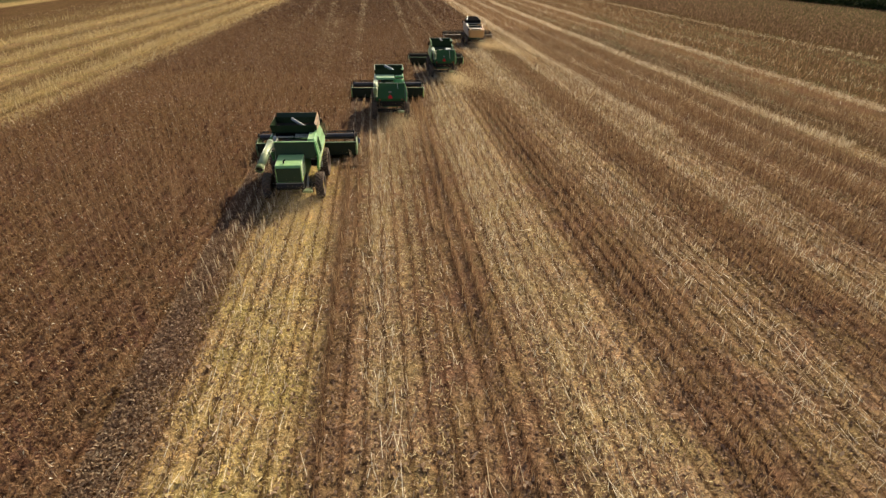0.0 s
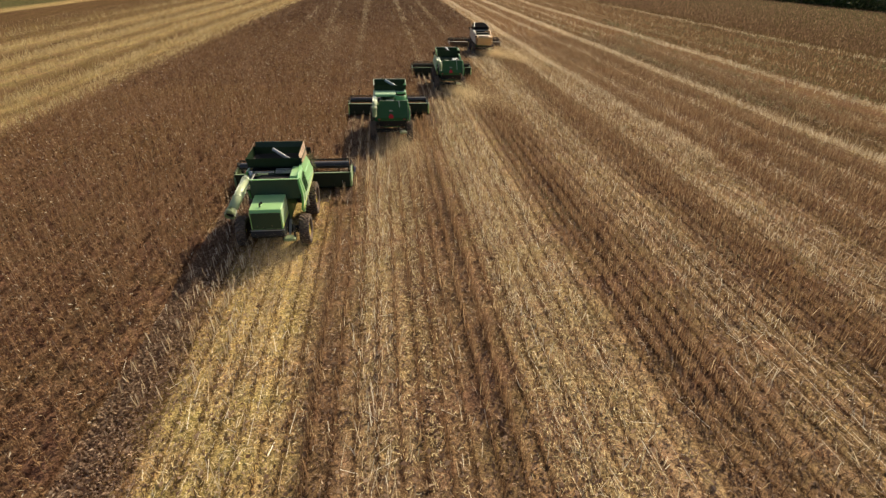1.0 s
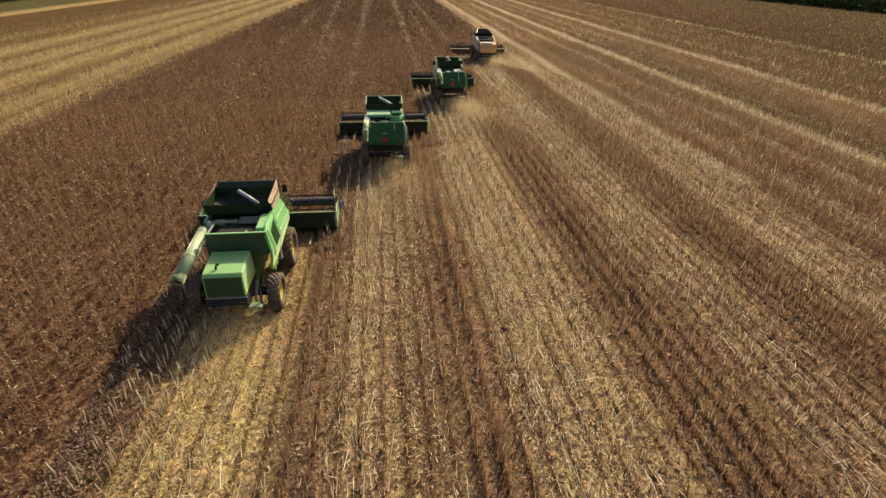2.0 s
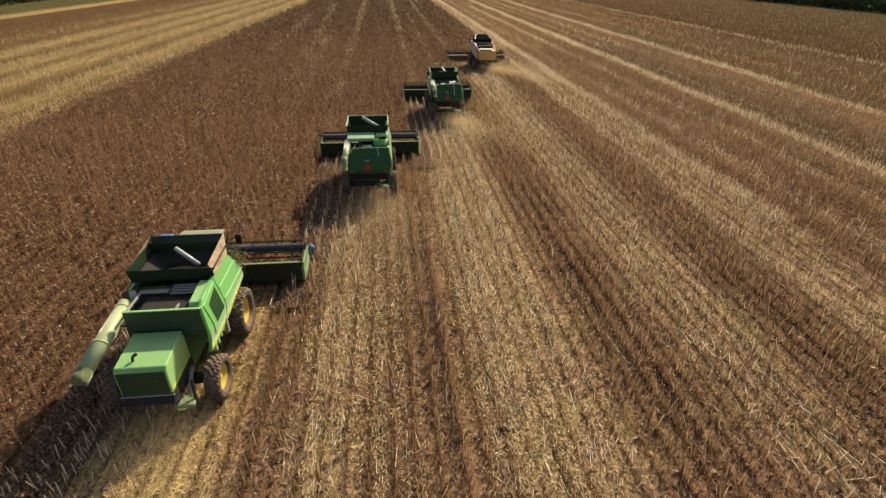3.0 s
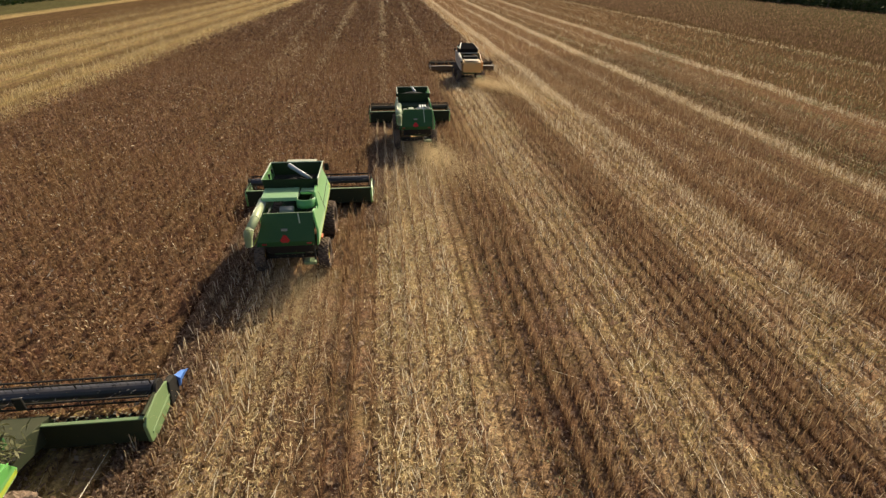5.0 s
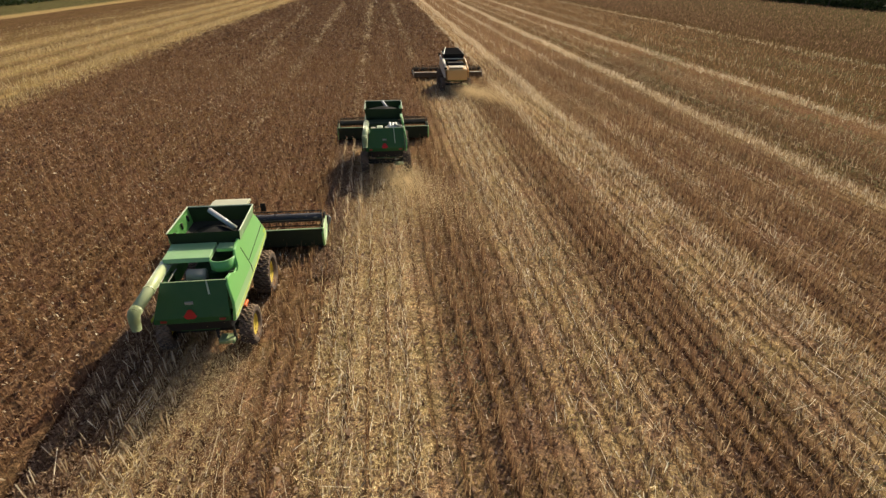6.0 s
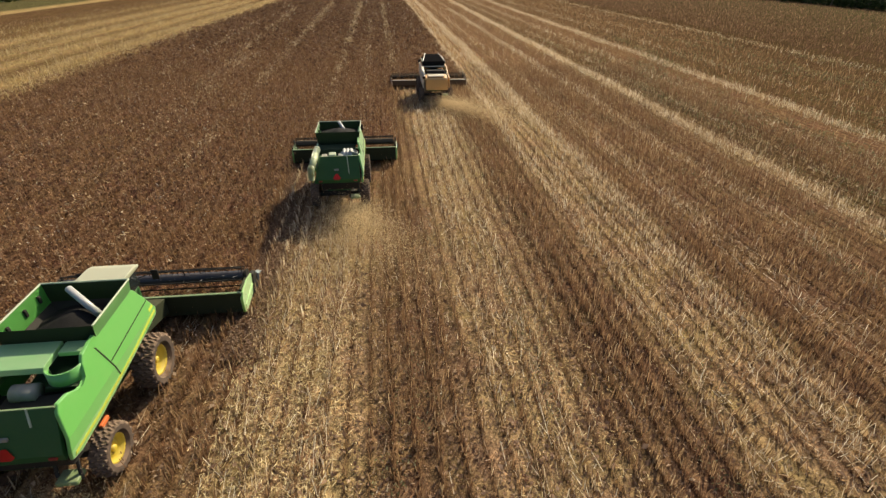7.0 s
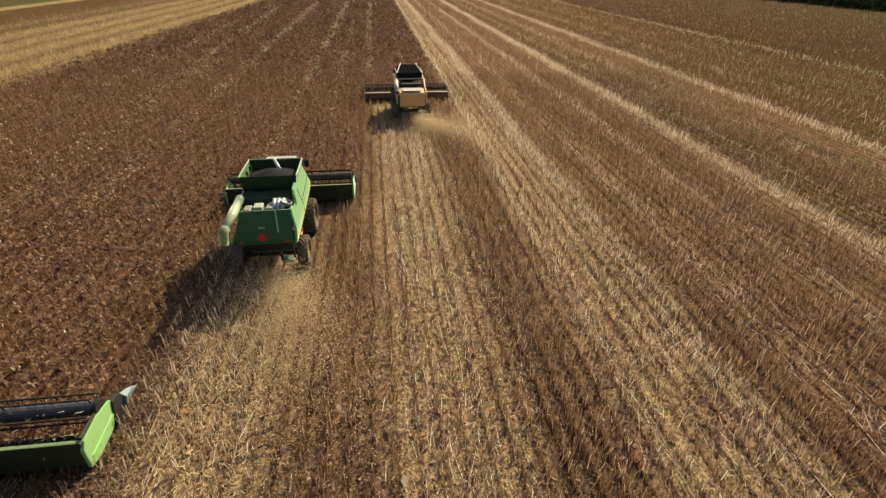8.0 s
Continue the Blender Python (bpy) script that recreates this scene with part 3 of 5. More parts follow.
    # stubble and windrows of earlier passes farther off
    for x0, x1, y0, y1, gold in ((-78, LEFT, -10, 230, True), (17.9, 46, 62, 230, False), (46, 81, -10, 230, False)):
        n = int((x1 - x0) * (y1 - y0) * (6 if gold else 10))
        x, y = scatter(n, x0, x1, y0, y1, rng)
        thickness = np.clip(band(x) - 0.05, 0, 1.6)
        pale = rng.uniform(size=n) < thickness * np.where(x > 46, 0.22, 0.6)
        keep = (pale | (rng.uniform(size=n) < 0.6 - 0.25 * gold)) & (rng.uniform(size=n) < np.clip((84 - x) / 16, 0, 1))
        for mat, pick, name, label in ((STALK if gold else STUB, keep & ~pale, "stubble", "brown stubble of earlier passes farther off"), (DULL_GOLD if gold else STRAW, pale, "straw", "pale upright straw in windrows farther off")):
            u, v = x[pick] + (skew(y[pick]) if gold else 0), y[pick]
            base, top = upright(u, v, rng.uniform(0.2, 0.5, u.size) if gold else rng.uniform(0.3, 0.65, u.size), 0.12, rng)
            arrays(name, blades(base, top, rng.uniform(0.02, 0.045, u.size), rng.normal(0, 0.5, u.size)), 4, mat, "stuff", label, name)
    # windrows: ridges of tall pale straw that lean every way
    for c, w, per, y0, y1 in ((-31.2, 0.35, 40, -25, 280), (-33.4, 0.3, 5, -20, 200), (-35.8, 0.35, 34, -15, 280), (-37.6, 0.3, 5, 0, 200), (-43.5, 0.5, 10, 0, 260), (-49.3, 0.4, 28, 5, 280), (-51.2, 0.3, 5, 10, 200), (-58, 0.6, 7, 20, 260), (-66, 0.7, 5, 30, 260),
                              (-2.9, 0.45, 12, -48, 0), (3.4, 0.4, 14, -48, 15), (5.5, 0.3, 12, -48, 15), (11.4, 0.4, 9, -38, 40), (13.0, 0.45, 11, -38, 40), (18.6, 0.35, 20, -38, 260), (20.4, 0.5, 18, -38, 25), (22.1, 0.45, 36, -6, 260), (25.6, 0.4, 12, -30, 30), (30.2, 0.4, 10, -20, 160), (35.4, 0.45, 34, -10, 240), (43.5, 0.6, 4, 0, 200), (49.6, 0.55, 30, 0, 240), (57, 0.8, 3, 10, 220), (77, 0.8, 5, 30, 200)):
        n = int(per * (y1 - y0))
        y = y0 + (y1 - y0) * rng.uniform(size=n) ** (1.3 if y1 > 50 else 1.0)
        x = c + rng.normal(0, w, n) + 0.25 * np.sin(y * 0.21 + c) + (skew(y) if c < -30 else 0)
        k = cut_mask(x, y)
        x, y = x[k], y[k]
        x = np.where((y < 25) & (rng.uniform(size=x.size) < 0.6), np.round(x / ROW) * ROW + rng.normal(0, 0.08, x.size), x)
        base, top = upright(x, y, rng.uniform(0.2, 0.6, x.size) * (1.5 if c < -30 else 1.0), 0.2 if c < -30 else 0.11, rng)
        arrays("straw", blades(base, top, rng.uniform(0.014, 0.028, x.size) + 0.018 * (y > 30), rng.normal(0, 0.7, x.size)), 4, CHAFF if c < -30 else STRAW, "stuff", "ridge of tall pale straw left as a windrow", "straw")
    n = 50000
    x, y = scatter(n, 82, 171, 20, 320, rng)
    base, top = upright(x, y, rng.uniform(0.25, 0.6, n), 0.12, rng)
    arrays("stubble", blades(base, top, rng.uniform(0.05, 0.12, n), rng.normal(0, 0.6, n)), 4, ROW_LEAF, "stuff", "dull brown dry growth of the neighbouring field", "stubble")
    # curled leaves and flakes that cover the ground near by
    x, y = scatter(270000, -12.6, 30, -48, 18, rng)
    k = cut_mask(x, y) & (rng.uniform(size=x.size) < (0.12 + 0.7 * gap(x)) * (0.55 + 0.6 * patch(y, x)))
    x, y = x[k], y[k]
    n = x.size
    size = rng.gamma(6.0, 0.15, n)
    p = np.stack([x, y, rng.uniform(0.01, 0.09, n)], -1)
    arrays("leaf_litter", leaf_quads(p, rng.uniform(0.08, 0.17, n) * size, rng.uniform(0.045, 0.09, n) * size, rng.uniform(0, 6.28, n), rng.normal(0.12, 0.4, n).clip(-0.3, 1.1), rng.normal(0, 0.5, n)), 4, LITTER, "stuff", "curled dry leaves matted between the rows", "litter")
    # leaves knocked off the crop along its cut edges
    for a, y0, y1 in ((-11.5, -48, -8), (-5.4, -12, 8), (1.4, 4, 25)):
        n = int(900 * (y1 - y0))
        x, y = a + np.abs(rng.normal(0, 0.85, n)), rng.uniform(y0, y1, n)
        p = np.stack([x, y, rng.uniform(0.01, 0.2, n)], -1)
        arrays("leaf_litter", leaf_quads(p, rng.uniform(0.07, 0.18, n), rng.uniform(0.03, 0.08, n), rng.uniform(0, 6.28, n), rng.normal(0.2, 0.45, n), rng.normal(0, 0.5, n)), 4, LITTER, "stuff", "brown leaves knocked off along the cut edge of the crop", "litter")
    # chips of leaf and chaff
    x, y = scatter(110000, -12.6, 40, -48, 48, rng)
    k = cut_mask(x, y) & (rng.uniform(size=x.size) < gap(x) * 0.75 * (1 - 0.3 * np.minimum(thick(x), 1)))
    x, y = x[k], y[k]
    arrays("leaf_litter", lying(x, y, rng.uniform(0.06, 0.22, x.size), rng.uniform(0.014, 0.04, x.size), rng, 0.3, 0.4, 0.06), 4, LITTER, "stuff", "crumbled brown leaf litter between the rows", "litter")
    x, y = scatter(420000, -12.6, 18, -48, 48, rng)
    k = cut_mask(x, y) & (rng.uniform(size=x.size) < fresh(x, y) * (0.05 + 1.3 * gap(x)) * 1.0)
    x, y = x[k], y[k]
    # low weeds still green here and there among the stubble
    m = 190
    cx = np.concatenate([rng.uniform(6, 40, m // 2), rng.uniform(38, 78, m - m // 2)])
    cy = rng.uniform(-22, 60, m) + 30 * (cx > 38)
    k = cut_mask(cx, cy)
    cx, cy = np.repeat(cx[k], 90), np.repeat(cy[k], 90)
    n = cx.size
    far = np.where(cx > 38, 2.2, 1.0)
    wx, wy = cx + rng.normal(0, 0.3, n) * far, cy + rng.normal(0, 1.6, n) * far
    q = leaf_quads(np.stack([wx, wy, rng.uniform(0.02, 0.35, n)], -1), rng.uniform(0.06, 0.2, n) * far, rng.uniform(0.025, 0.06, n) * far, rng.uniform(0, 6.28, n), rng.uniform(-0.3, 1.2, n), rng.normal(0, 0.5, n))
    arrays("weeds", q, 4, WEED, "stuff", "low olive-green weeds among the stubble", "weeds")
    arrays("chaff", lying(x, y, rng.uniform(0.06, 0.22, x.size), rng.uniform(0.014, 0.034, x.size), rng, 0.25, 0.4, 0.08), 4, CHAFF, "stuff", "fresh golden chaff blown out behind the harvesters", "chaff")


def blown_chaff():
    """Motes of chaff and dust that hang behind each machine's tail."""
    rng = np.random.default_rng(8)
    for (a, b, front), n, drift, fine in zip(CUT, (35000, 28000, 25000, 27000), (0.7, 0.8, 1.6, 3.2), (0.5, 0.7, 1.2, 1.4)):
        c, tail = (a + b) / 2, front - 9.4
        back = rng.gamma(1.5, 1.7 if fine == 0.5 else 2.8, n)
        x = c + 0.2 + drift * back / 5 + rng.normal(0, 0.8, n) + rng.normal(0, 0.2, n) * back
        z = np.abs(rng.normal(0.15, 0.42 + 0.08 * back)) + 0.05
        p = np.stack([x, tail - back + 0.6, np.minimum(z, 2.6)], -1)
        q = leaf_quads(p, rng.uniform(0.02, 0.055, n) * fine, rng.uniform(0.016, 0.038, n) * fine, rng.uniform(0, 6.28, n), rng.uniform(-1.5, 1.5, n), rng.uniform(-1, 1, n))
        arrays("blown_chaff", q, 4, DUST, "stuff", "golden dust and chaff blown out behind a harvester", "dust")


plant_crop()
weed_lines()
strew()
blown_chaff()


# ---- trees at the edge of the fields ----
def tree(x, y, height, rng):
    root = new("tree")
    root.matrix_world = pose(x, y, 0, 0, 0, float(rng.uniform(0, 360)))
    bm = bmesh.new()
    tube(bm, (0, 0, -0.1), (0.1, 0, height * 0.45), 0.22, 0.14, 8)
    tips = []
    for k in range(7):
        a, z = rng.uniform(0, 6.28), height * rng.uniform(0.12, 0.45)
        tip = Vector((math.cos(a) * height * 0.28, math.sin(a) * height * 0.28, z + height * rng.uniform(0.1, 0.35)))
        tube(bm, (0.05, 0, z), tip, 0.09, 0.03, 6)
        tips.append(tip)
    part("trunk", bm, BARK, root)
    n = 600
    centre = np.array(tips)[rng.integers(0, len(tips), n)]
    p = centre + rng.normal(0, height * 0.12, (n, 3))
    p[:, 2] = np.abs(p[:, 2] - 0.3) + 0.3
    q = leaf_quads(p, rng.uniform(0.3, 0.75, n), rng.uniform(0.2, 0.5, n), rng.uniform(0, 6.28, n), rng.uniform(-1, 1, n), rng.normal(0, 0.6, n))
    crown = arrays("crown", q, 4, FOLIAGE, "")
    crown.parent = root
    tagged(root, "leafy dark green tree at the field's edge", "tree", "trees along the field edge")
    return root


def trees():
    rng = np.random.default_rng(11)
    first = [tree(172, 90, 9.0, rng), tree(175, 96, 8.0, rng), tree(173, 103, 10.0, rng)]
    y = 108.0
    k = 0
    while y < 330:
        copy_thing(first[k % 3], pose(171 + float(rng.uniform(0, 6)), y, 0, 0, 0, float(rng.uniform(0, 360))))
        y += float(rng.uniform(3.5, 6.5))
        k += 1
    y = 90.0
    while y < 300:
        copy_thing(first[k % 3], pose(-116 - float(rng.uniform(0, 8)), y, 0, 0, 0, float(rng.uniform(0, 360))))
        y += float(rng.uniform(5.0, 9.0))
        k += 1


def hedge(name, x0, x1, n, rng):
    p = np.stack([rng.uniform(x0, x1, n), rng.uniform(40, 340, n), rng.uniform(0.1, 1, n) ** 1.4 * 4.5], -1)
    q = leaf_quads(p, rng.uniform(0.5, 1.3, n), rng.uniform(0.4, 0.9, n), rng.uniform(0, 6.28, n), rng.uniform(-1, 1, n), rng.normal(0, 0.6, n))
    arrays(name, q, 4, FOLIAGE, "stuff", "dark green undergrowth along the field's edge", "hedge")


trees()
hedge("undergrowth", 171, 178, 26000, np.random.default_rng(21))
hedge("undergrowth", -124, -114, 16000, np.random.default_rng(22))


# ---- harvesters ----
def wheel(name, parent, x, y, r, width, lugs, side):
    """A tractor tyre with lugs, and a dished yellow rim that faces outwards."""
    w = new(name)
    w.parent = parent
    w.matrix_local = pose(x, y, r, 0, 0, 0 if side > 0 else 180)
    bm = bmesh.new()
    h = width / 2
    rings = [(-h * 0.55, 0.55, 0), (-h * 0.95, 0.68, 0), (-h, 0.84, 0.5), (-h * 0.92, 0.9, 1), (-h * 0.55, 0.93, 1), (-h * 0.15, 0.94, 1), (h * 0.15, 0.94, 1), (h * 0.55, 0.93, 1), (h * 0.92, 0.9, 1), (h, 0.84, 0.5), (h * 0.95, 0.68, 0), (h * 0.55, 0.55, 0)]
    sides = lugs * 6
    loops = []
    for d, rad, tread in rings:
        loop = []
        for i in range(sides):
            turn = i / 6 + abs(d) / h * 0.9 + (0.5 if d > 0 else 0.0)
            lift = 0.075 * tread if turn % 1.0 < 0.42 else 0.0
            a = 2 * math.pi * i / sides
            loop.append(bm.verts.new((d, r * (rad + lift) * math.cos(a), r * (rad + lift) * math.sin(a))))
        loops.append(loop)
    for k in range(len(loops) - 1):
        for i in range(sides):
            bm.faces.new((loops[k][i], loops[k][(i + 1) % sides], loops[k + 1][(i + 1) % sides], loops[k + 1][i]))
    part("tyre", bm, TYRE, w, "dusty black lugged tractor tyre", False)
    bm = bmesh.new()
    lathe(bm, [(-h * 0.3, 0.02), (-h * 0.2, r * 0.12), (h * 0.15, r * 0.16), (h * 0.15, r * 0.3), (h * 0.05, r * 0.34), (h * 0.45, r * 0.5), (h * 0.6, r * 0.57), (h * 0.5, r * 0.58)], 24)
    part("rim", bm, YELLOW, w, "dished yellow steel wheel rim", True)
    bm = bmesh.new()
    lathe(bm, [(-0.1, r * 0.13), (h * 0.35, r * 0.13), (h * 0.4, r * 0.1), (h * 0.4, 0.01)], 14)
    part("hub", bm, YELLOW, w, "", True)
    return w


def header(parent, width, y, metal, top, shield, reel, z=0.0, lip=0.12, x=0.0, tip=None, high=1.2, reach=1.12):
    """The cutting platform: trough, reel with its bats and tines, shields with pointed dividers, knife bar."""
    hd = new("header")
    hd.parent = parent
    hd.matrix_local = pose(x, y, z)
    w = width / 2
    bm = bmesh.new()
    slab(bm, [(0.0, 0.42), (0.0, high), (-0.1, high), (-0.12, 0.32), (0.1, 0.16), (1.15, 0.12), (1.15, 0.16), (0.15, 0.24)], -w, w, bevel=0.0)
    part("trough", bm, metal, hd, "dusty sheet-metal back wall and floor")
    if lip < 0.2:
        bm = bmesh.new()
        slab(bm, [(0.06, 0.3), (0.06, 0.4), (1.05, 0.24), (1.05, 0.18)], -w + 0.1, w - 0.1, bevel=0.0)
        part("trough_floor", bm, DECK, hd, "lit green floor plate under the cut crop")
    part("top_beam", boxed(-w, w, -0.1, lip - 0.1, high, high + 0.04, bevel=0.012), top, hd)
    bm = bmesh.new()
    tube(bm, (-w + 0.1, 0.42, 0.6), (w - 0.1, 0.42, 0.6), 0.17, sides=12)
    for k in range(int(width / 0.3)):
        x = -w + 0.25 + k * 0.3
        tube(bm, (x, 0.42, 0.6), (x + 0.05, 0.42, 0.6), 0.27, 0.27, 12)
    part("screw_conveyor", bm, DARK, hd)
    part("knife_bar", boxed(-w, w, 1.15, 1.25, 0.12, 0.16, bevel=0.0), GREY, hd)
    cy, cz, rr = reach, high + 0.1, 0.42
    rng = np.random.default_rng(int(width * 10))
    bm = tubed((-w + 0.12, cy, cz), (w - 0.12, cy, cz), 0.22, sides=16)
    for k in range(int(width * 26)):
        x, a, l = float(rng.uniform(-w + 0.15, w - 0.15)), float(rng.uniform(0, 6.28)), float(rng.uniform(0.26, 0.42))
        tube(bm, (x, cy + 0.2 * math.cos(a), cz + 0.2 * math.sin(a)), (x + float(rng.normal(0, 0.05)), cy + l * math.cos(a), cz + l * math.sin(a)), 0.012, 0.006, 3, False)
    part("reel_tube", bm, reel, hd, "dark reel tube bristling with tines and stalks")
    n = int(width * 170)
    p = np.stack([rng.uniform(-w + 0.1, w - 0.1, n), rng.uniform(0.05, 1.0, n), rng.uniform(0.4, 0.85, n)], -1)
    q = leaf_quads(p, rng.uniform(0.1, 0.3, n), rng.uniform(0.05, 0.13, n), rng.uniform(0, 6.28, n), rng.uniform(-0.5, 0.8, n), rng.normal(0, 0.5, n))
    arrays("cut_crop", q, 4, LEAF, "", "brown cut crop lying in the trough").parent = hd
    for k in range(5):
        a = 2 * math.pi * k / 5 + 0.5
        by, bz = cy + rr * math.cos(a), cz + rr * math.sin(a)
        bm = bmesh.new()
        tube(bm, (-w + 0.14, by, bz), (w - 0.14, by, bz), 0.03, sides=8)
        for j in range(int(width / 0.22)):
            x = -w + 0.2 + j * 0.22
            tube(bm, (x, by, bz), (x, by + 0.06, bz - 0.26), 0.008, 0.006, 4, False)
        part("bat", bm, DARK, hd)
    for x in (-w + 0.16, -w * 0.33, w * 0.33, w - 0.16):
        bm = bmesh.new()
        for k in range(5):
            a = 2 * math.pi * k / 5 + 0.5
            tube(bm, (x, cy, cz), (x, cy + rr * math.cos(a), cz + rr * math.sin(a)), 0.02, sides=6)
        part("spider", bm, DARK, hd)
    for s in (-1, 1):
        bm = bmesh.new()
        prof = [(-0.16, 0.3), (-0.17, high - 0.22), (0.0, high), (0.75, high + 0.12), (1.35, high + 0.04), (1.78, min(high, 0.98)), (1.62, 0.62), (1.2, 0.3), (0.3, 0.2)]
        slab(bm, prof, s * w - 0.05, s * w + 0.06, bevel=0.025)
        p = part("end_shield", bm, shield, hd)
        bm = bmesh.new()
        slab(bm, [(0.0, 0.5), (0.02, 0.58), (1.4, 0.72), (1.42, 0.64)], s * w + s * 0.05, s * w + s * 0.085, bevel=0.01)
        part("rib", bm, shield, p)
        bm = bmesh.new()
        slab(bm, [(1.3, 0.24), (1.5, 1.12), (1.95, 1.02), (2.1, 0.62), (1.9, 0.2)], s * w - 0.09, s * w + 0.12, bevel=0.04)
        d = part("divider", bm, DARK, hd, "dark block that carries the crop divider")
        bm = bmesh.new()
        back = [(s * (w - 0.08), 2.0, 0.5), (s * (w + 0.17), 2.0, 0.42), (s * (w + 0.22), 2.03, 0.76), (s * (w + 0.05), 2.03, 0.92), (s * (w - 0.08), 2.0, 0.76)]
        base = [bm.verts.new(v) for v in back]
        mid = [bm.verts.new(Vector(v).lerp(Vector((s * (w + 0.08), 2.9, 0.35)), 0.5) + Vector((0, 0, 0.08))) for v in back]
        end = bm.verts.new((s * (w + 0.08), 2.95, 0.35))
        for k in range(5):
            bm.faces.new((base[k], base[(k + 1) % 5], mid[(k + 1) % 5], mid[k]))
            bm.faces.new((mid[k], mid[(k + 1) % 5], end))
        bm.faces.new(base[::-1])
        part("divider_tip", bm, tip or GREY_TIP, d, "pointed crop divider tip")
        bm = bmesh.new()
        tube(bm, (s * (w - 0.02), 0.0, high + 0.1), (s * (w - 0.02), cy + 0.1, cz + 0.05), 0.06, 0.045, 8)
        part("reel_arm", bm, metal, hd)
        bm = bmesh.new()
        lathe(bm, [(-0.04, 0.02), (-0.04, 0.27), (0.04, 0.27), (0.04, 0.02)], 16)
        o = part("reel_bearing", bm, DARK, hd)
        o.matrix_local = pose(s * w, cy, cz)
    return hd


def sheet_tank(parent, x0, x1, y0, y1, zb, zt, flare, outer, inner, inner_wall, gap=0.05, rims=(1, 2, 3)):
    """The open grain tank: four leaning sheet walls with a rim, and a sloped floor."""
    tank = new("grain_tank")
    tank.parent = parent
    cx = (x0 + x1) / 2
    lo = [(x0 + flare, y0 + flare * 0.6), (x1 - flare, y0 + flare * 0.6), (x1 - flare, y1 - flare * 0.6), (x0 + flare, y1 - flare * 0.6)]
    hi = [(x0, y0), (x1, y0), (x1, y1), (x0, y1)]
    for i in range(4):
        j = (i + 1) % 4
        bm = bmesh.new()
        out = [bm.verts.new((*lo[i], zb)), bm.verts.new((*lo[j], zb)), bm.verts.new((*hi[j], zt)), bm.verts.new((*hi[i], zt))]
        f = bm.faces.new(out)
        bmesh.ops.solidify(bm, geom=[f], thickness=gap)
        part("tank_wall", bm, outer if i % 2 else inner_wall, tank)
    bm = bmesh.new()
    z = zb + 0.1
    ring = [bm.verts.new((x * 0.98 + cx * 0.02, y, z)) for x, y in lo]
    mid = [bm.verts.new((cx - 0.25, (y0 + y1) / 2, zb - 0.35)), bm.verts.new((cx + 0.25, (y0 + y1) / 2, zb - 0.35))]
    for q in ((ring[0], ring[1], mid[1], mid[0]), (ring[2], ring[3], mid[0], mid[1]), (ring[1], ring[2], mid[1]), (ring[3], ring[0], mid[0])):
        bm.faces.new(q)
    part("tank_floor", bm, inner, tank)
    for i in rims:
        a, b = hi[i], hi[(i + 1) % 4]
        part("tank_rim", tubed((*a, zt), (*b, zt), 0.03, sides=8), RIM_EDGE, tank, "tank edge with its sun glint painted pale")
    return tank


def heap(parent, x0, x1, y0, y1, z, rise):
    bm = bmesh.new()
    n = 12
    grid = []
    for j in range(n + 1):
        row = []
        for i in range(n + 1):
            u, v = i / n * 2 - 1, j / n * 2 - 1
            d = max(0.0, 1 - math.hypot(u, v) * 0.85)
            row.append(bm.verts.new((x0 + (x1 - x0) * i / n, y0 + (y1 - y0) * j / n, z + rise * d + noise.noise((u * 2, v * 2, 1)) * 0.05)))
        grid.append(row)
    for j in range(n):
        for i in range(n):
            bm.faces.new((grid[j][i], grid[j][i + 1], grid[j + 1][i + 1], grid[j + 1][i]))
    return part("seed_load", bm, GRAIN, parent, "heap of dark harvested seed", True)


def spout_tube(parent, a, b, r, mat, drop=0.75):
    """The folded unloading tube with its collar rings and the spout at the end."""
    tb = part("unloading_tube", tubed(a, b, r, r * 0.95, 18), mat, parent, "long pale green unloading tube folded back", True)
    a, b = Vector(a), Vector(b)
    for f in (0.08, 0.62):
        p = a.lerp(b, f)
        d = (b - a).normalized() * 0.025
        part("collar", tubed(p - d, p + d, r * 1.07, sides=18), mat, tb)
    d = (b - a).normalized()
    bm = bmesh.new()
    rings = []
    bent = ((b - d * 0.06, d, 1.03), (b + d * 0.1, d, 1.04), (b + d * 0.2 - Vector((0, 0, 0.08)), (d - Vector((0, 0, 0.6))).normalized(), 0.98), (b + d * 0.24 - Vector((0, 0, 0.2)), Vector((0, -0.3, -1)), 0.9), (b + d * 0.27 - Vector((0, 0, drop)), Vector((0, -0.05, -1)), 0.8))
    straight = ((b - d * 0.06, d, 1.03), (b + d * 0.16, d, 1.05), (b + d * 0.3 - Vector((0, 0, 0.05)), (d - Vector((0, 0, 0.35))).normalized(), 1.02))
    for p, q, rad in bent if drop > 0.4 else straight:
        q = q.normalized()
        side = q.cross(Vector((1, 0, 0))).normalized()
        rings.append([bm.verts.new(p + (q.cross(side) * math.cos(2 * math.pi * i / 16) + side * math.sin(2 * math.pi * i / 16)) * r * rad) for i in range(16)])
    for u, v in zip(rings, rings[1:]):
        for i in range(16):
            bm.faces.new((u[i], u[(i + 1) % 16], v[(i + 1) % 16], v[i]))
    bmesh.ops.solidify(bm, geom=bm.faces[:], thickness=0.02)
    part("spout", bm, mat, tb, "dusty rubber spout at the tube's end", True)
    part("mouth", tubed(b + d * 0.1, b + d * 0.13, r * 0.97, sides=16), DARK, tb, "dark open mouth of the tube")
    return tb


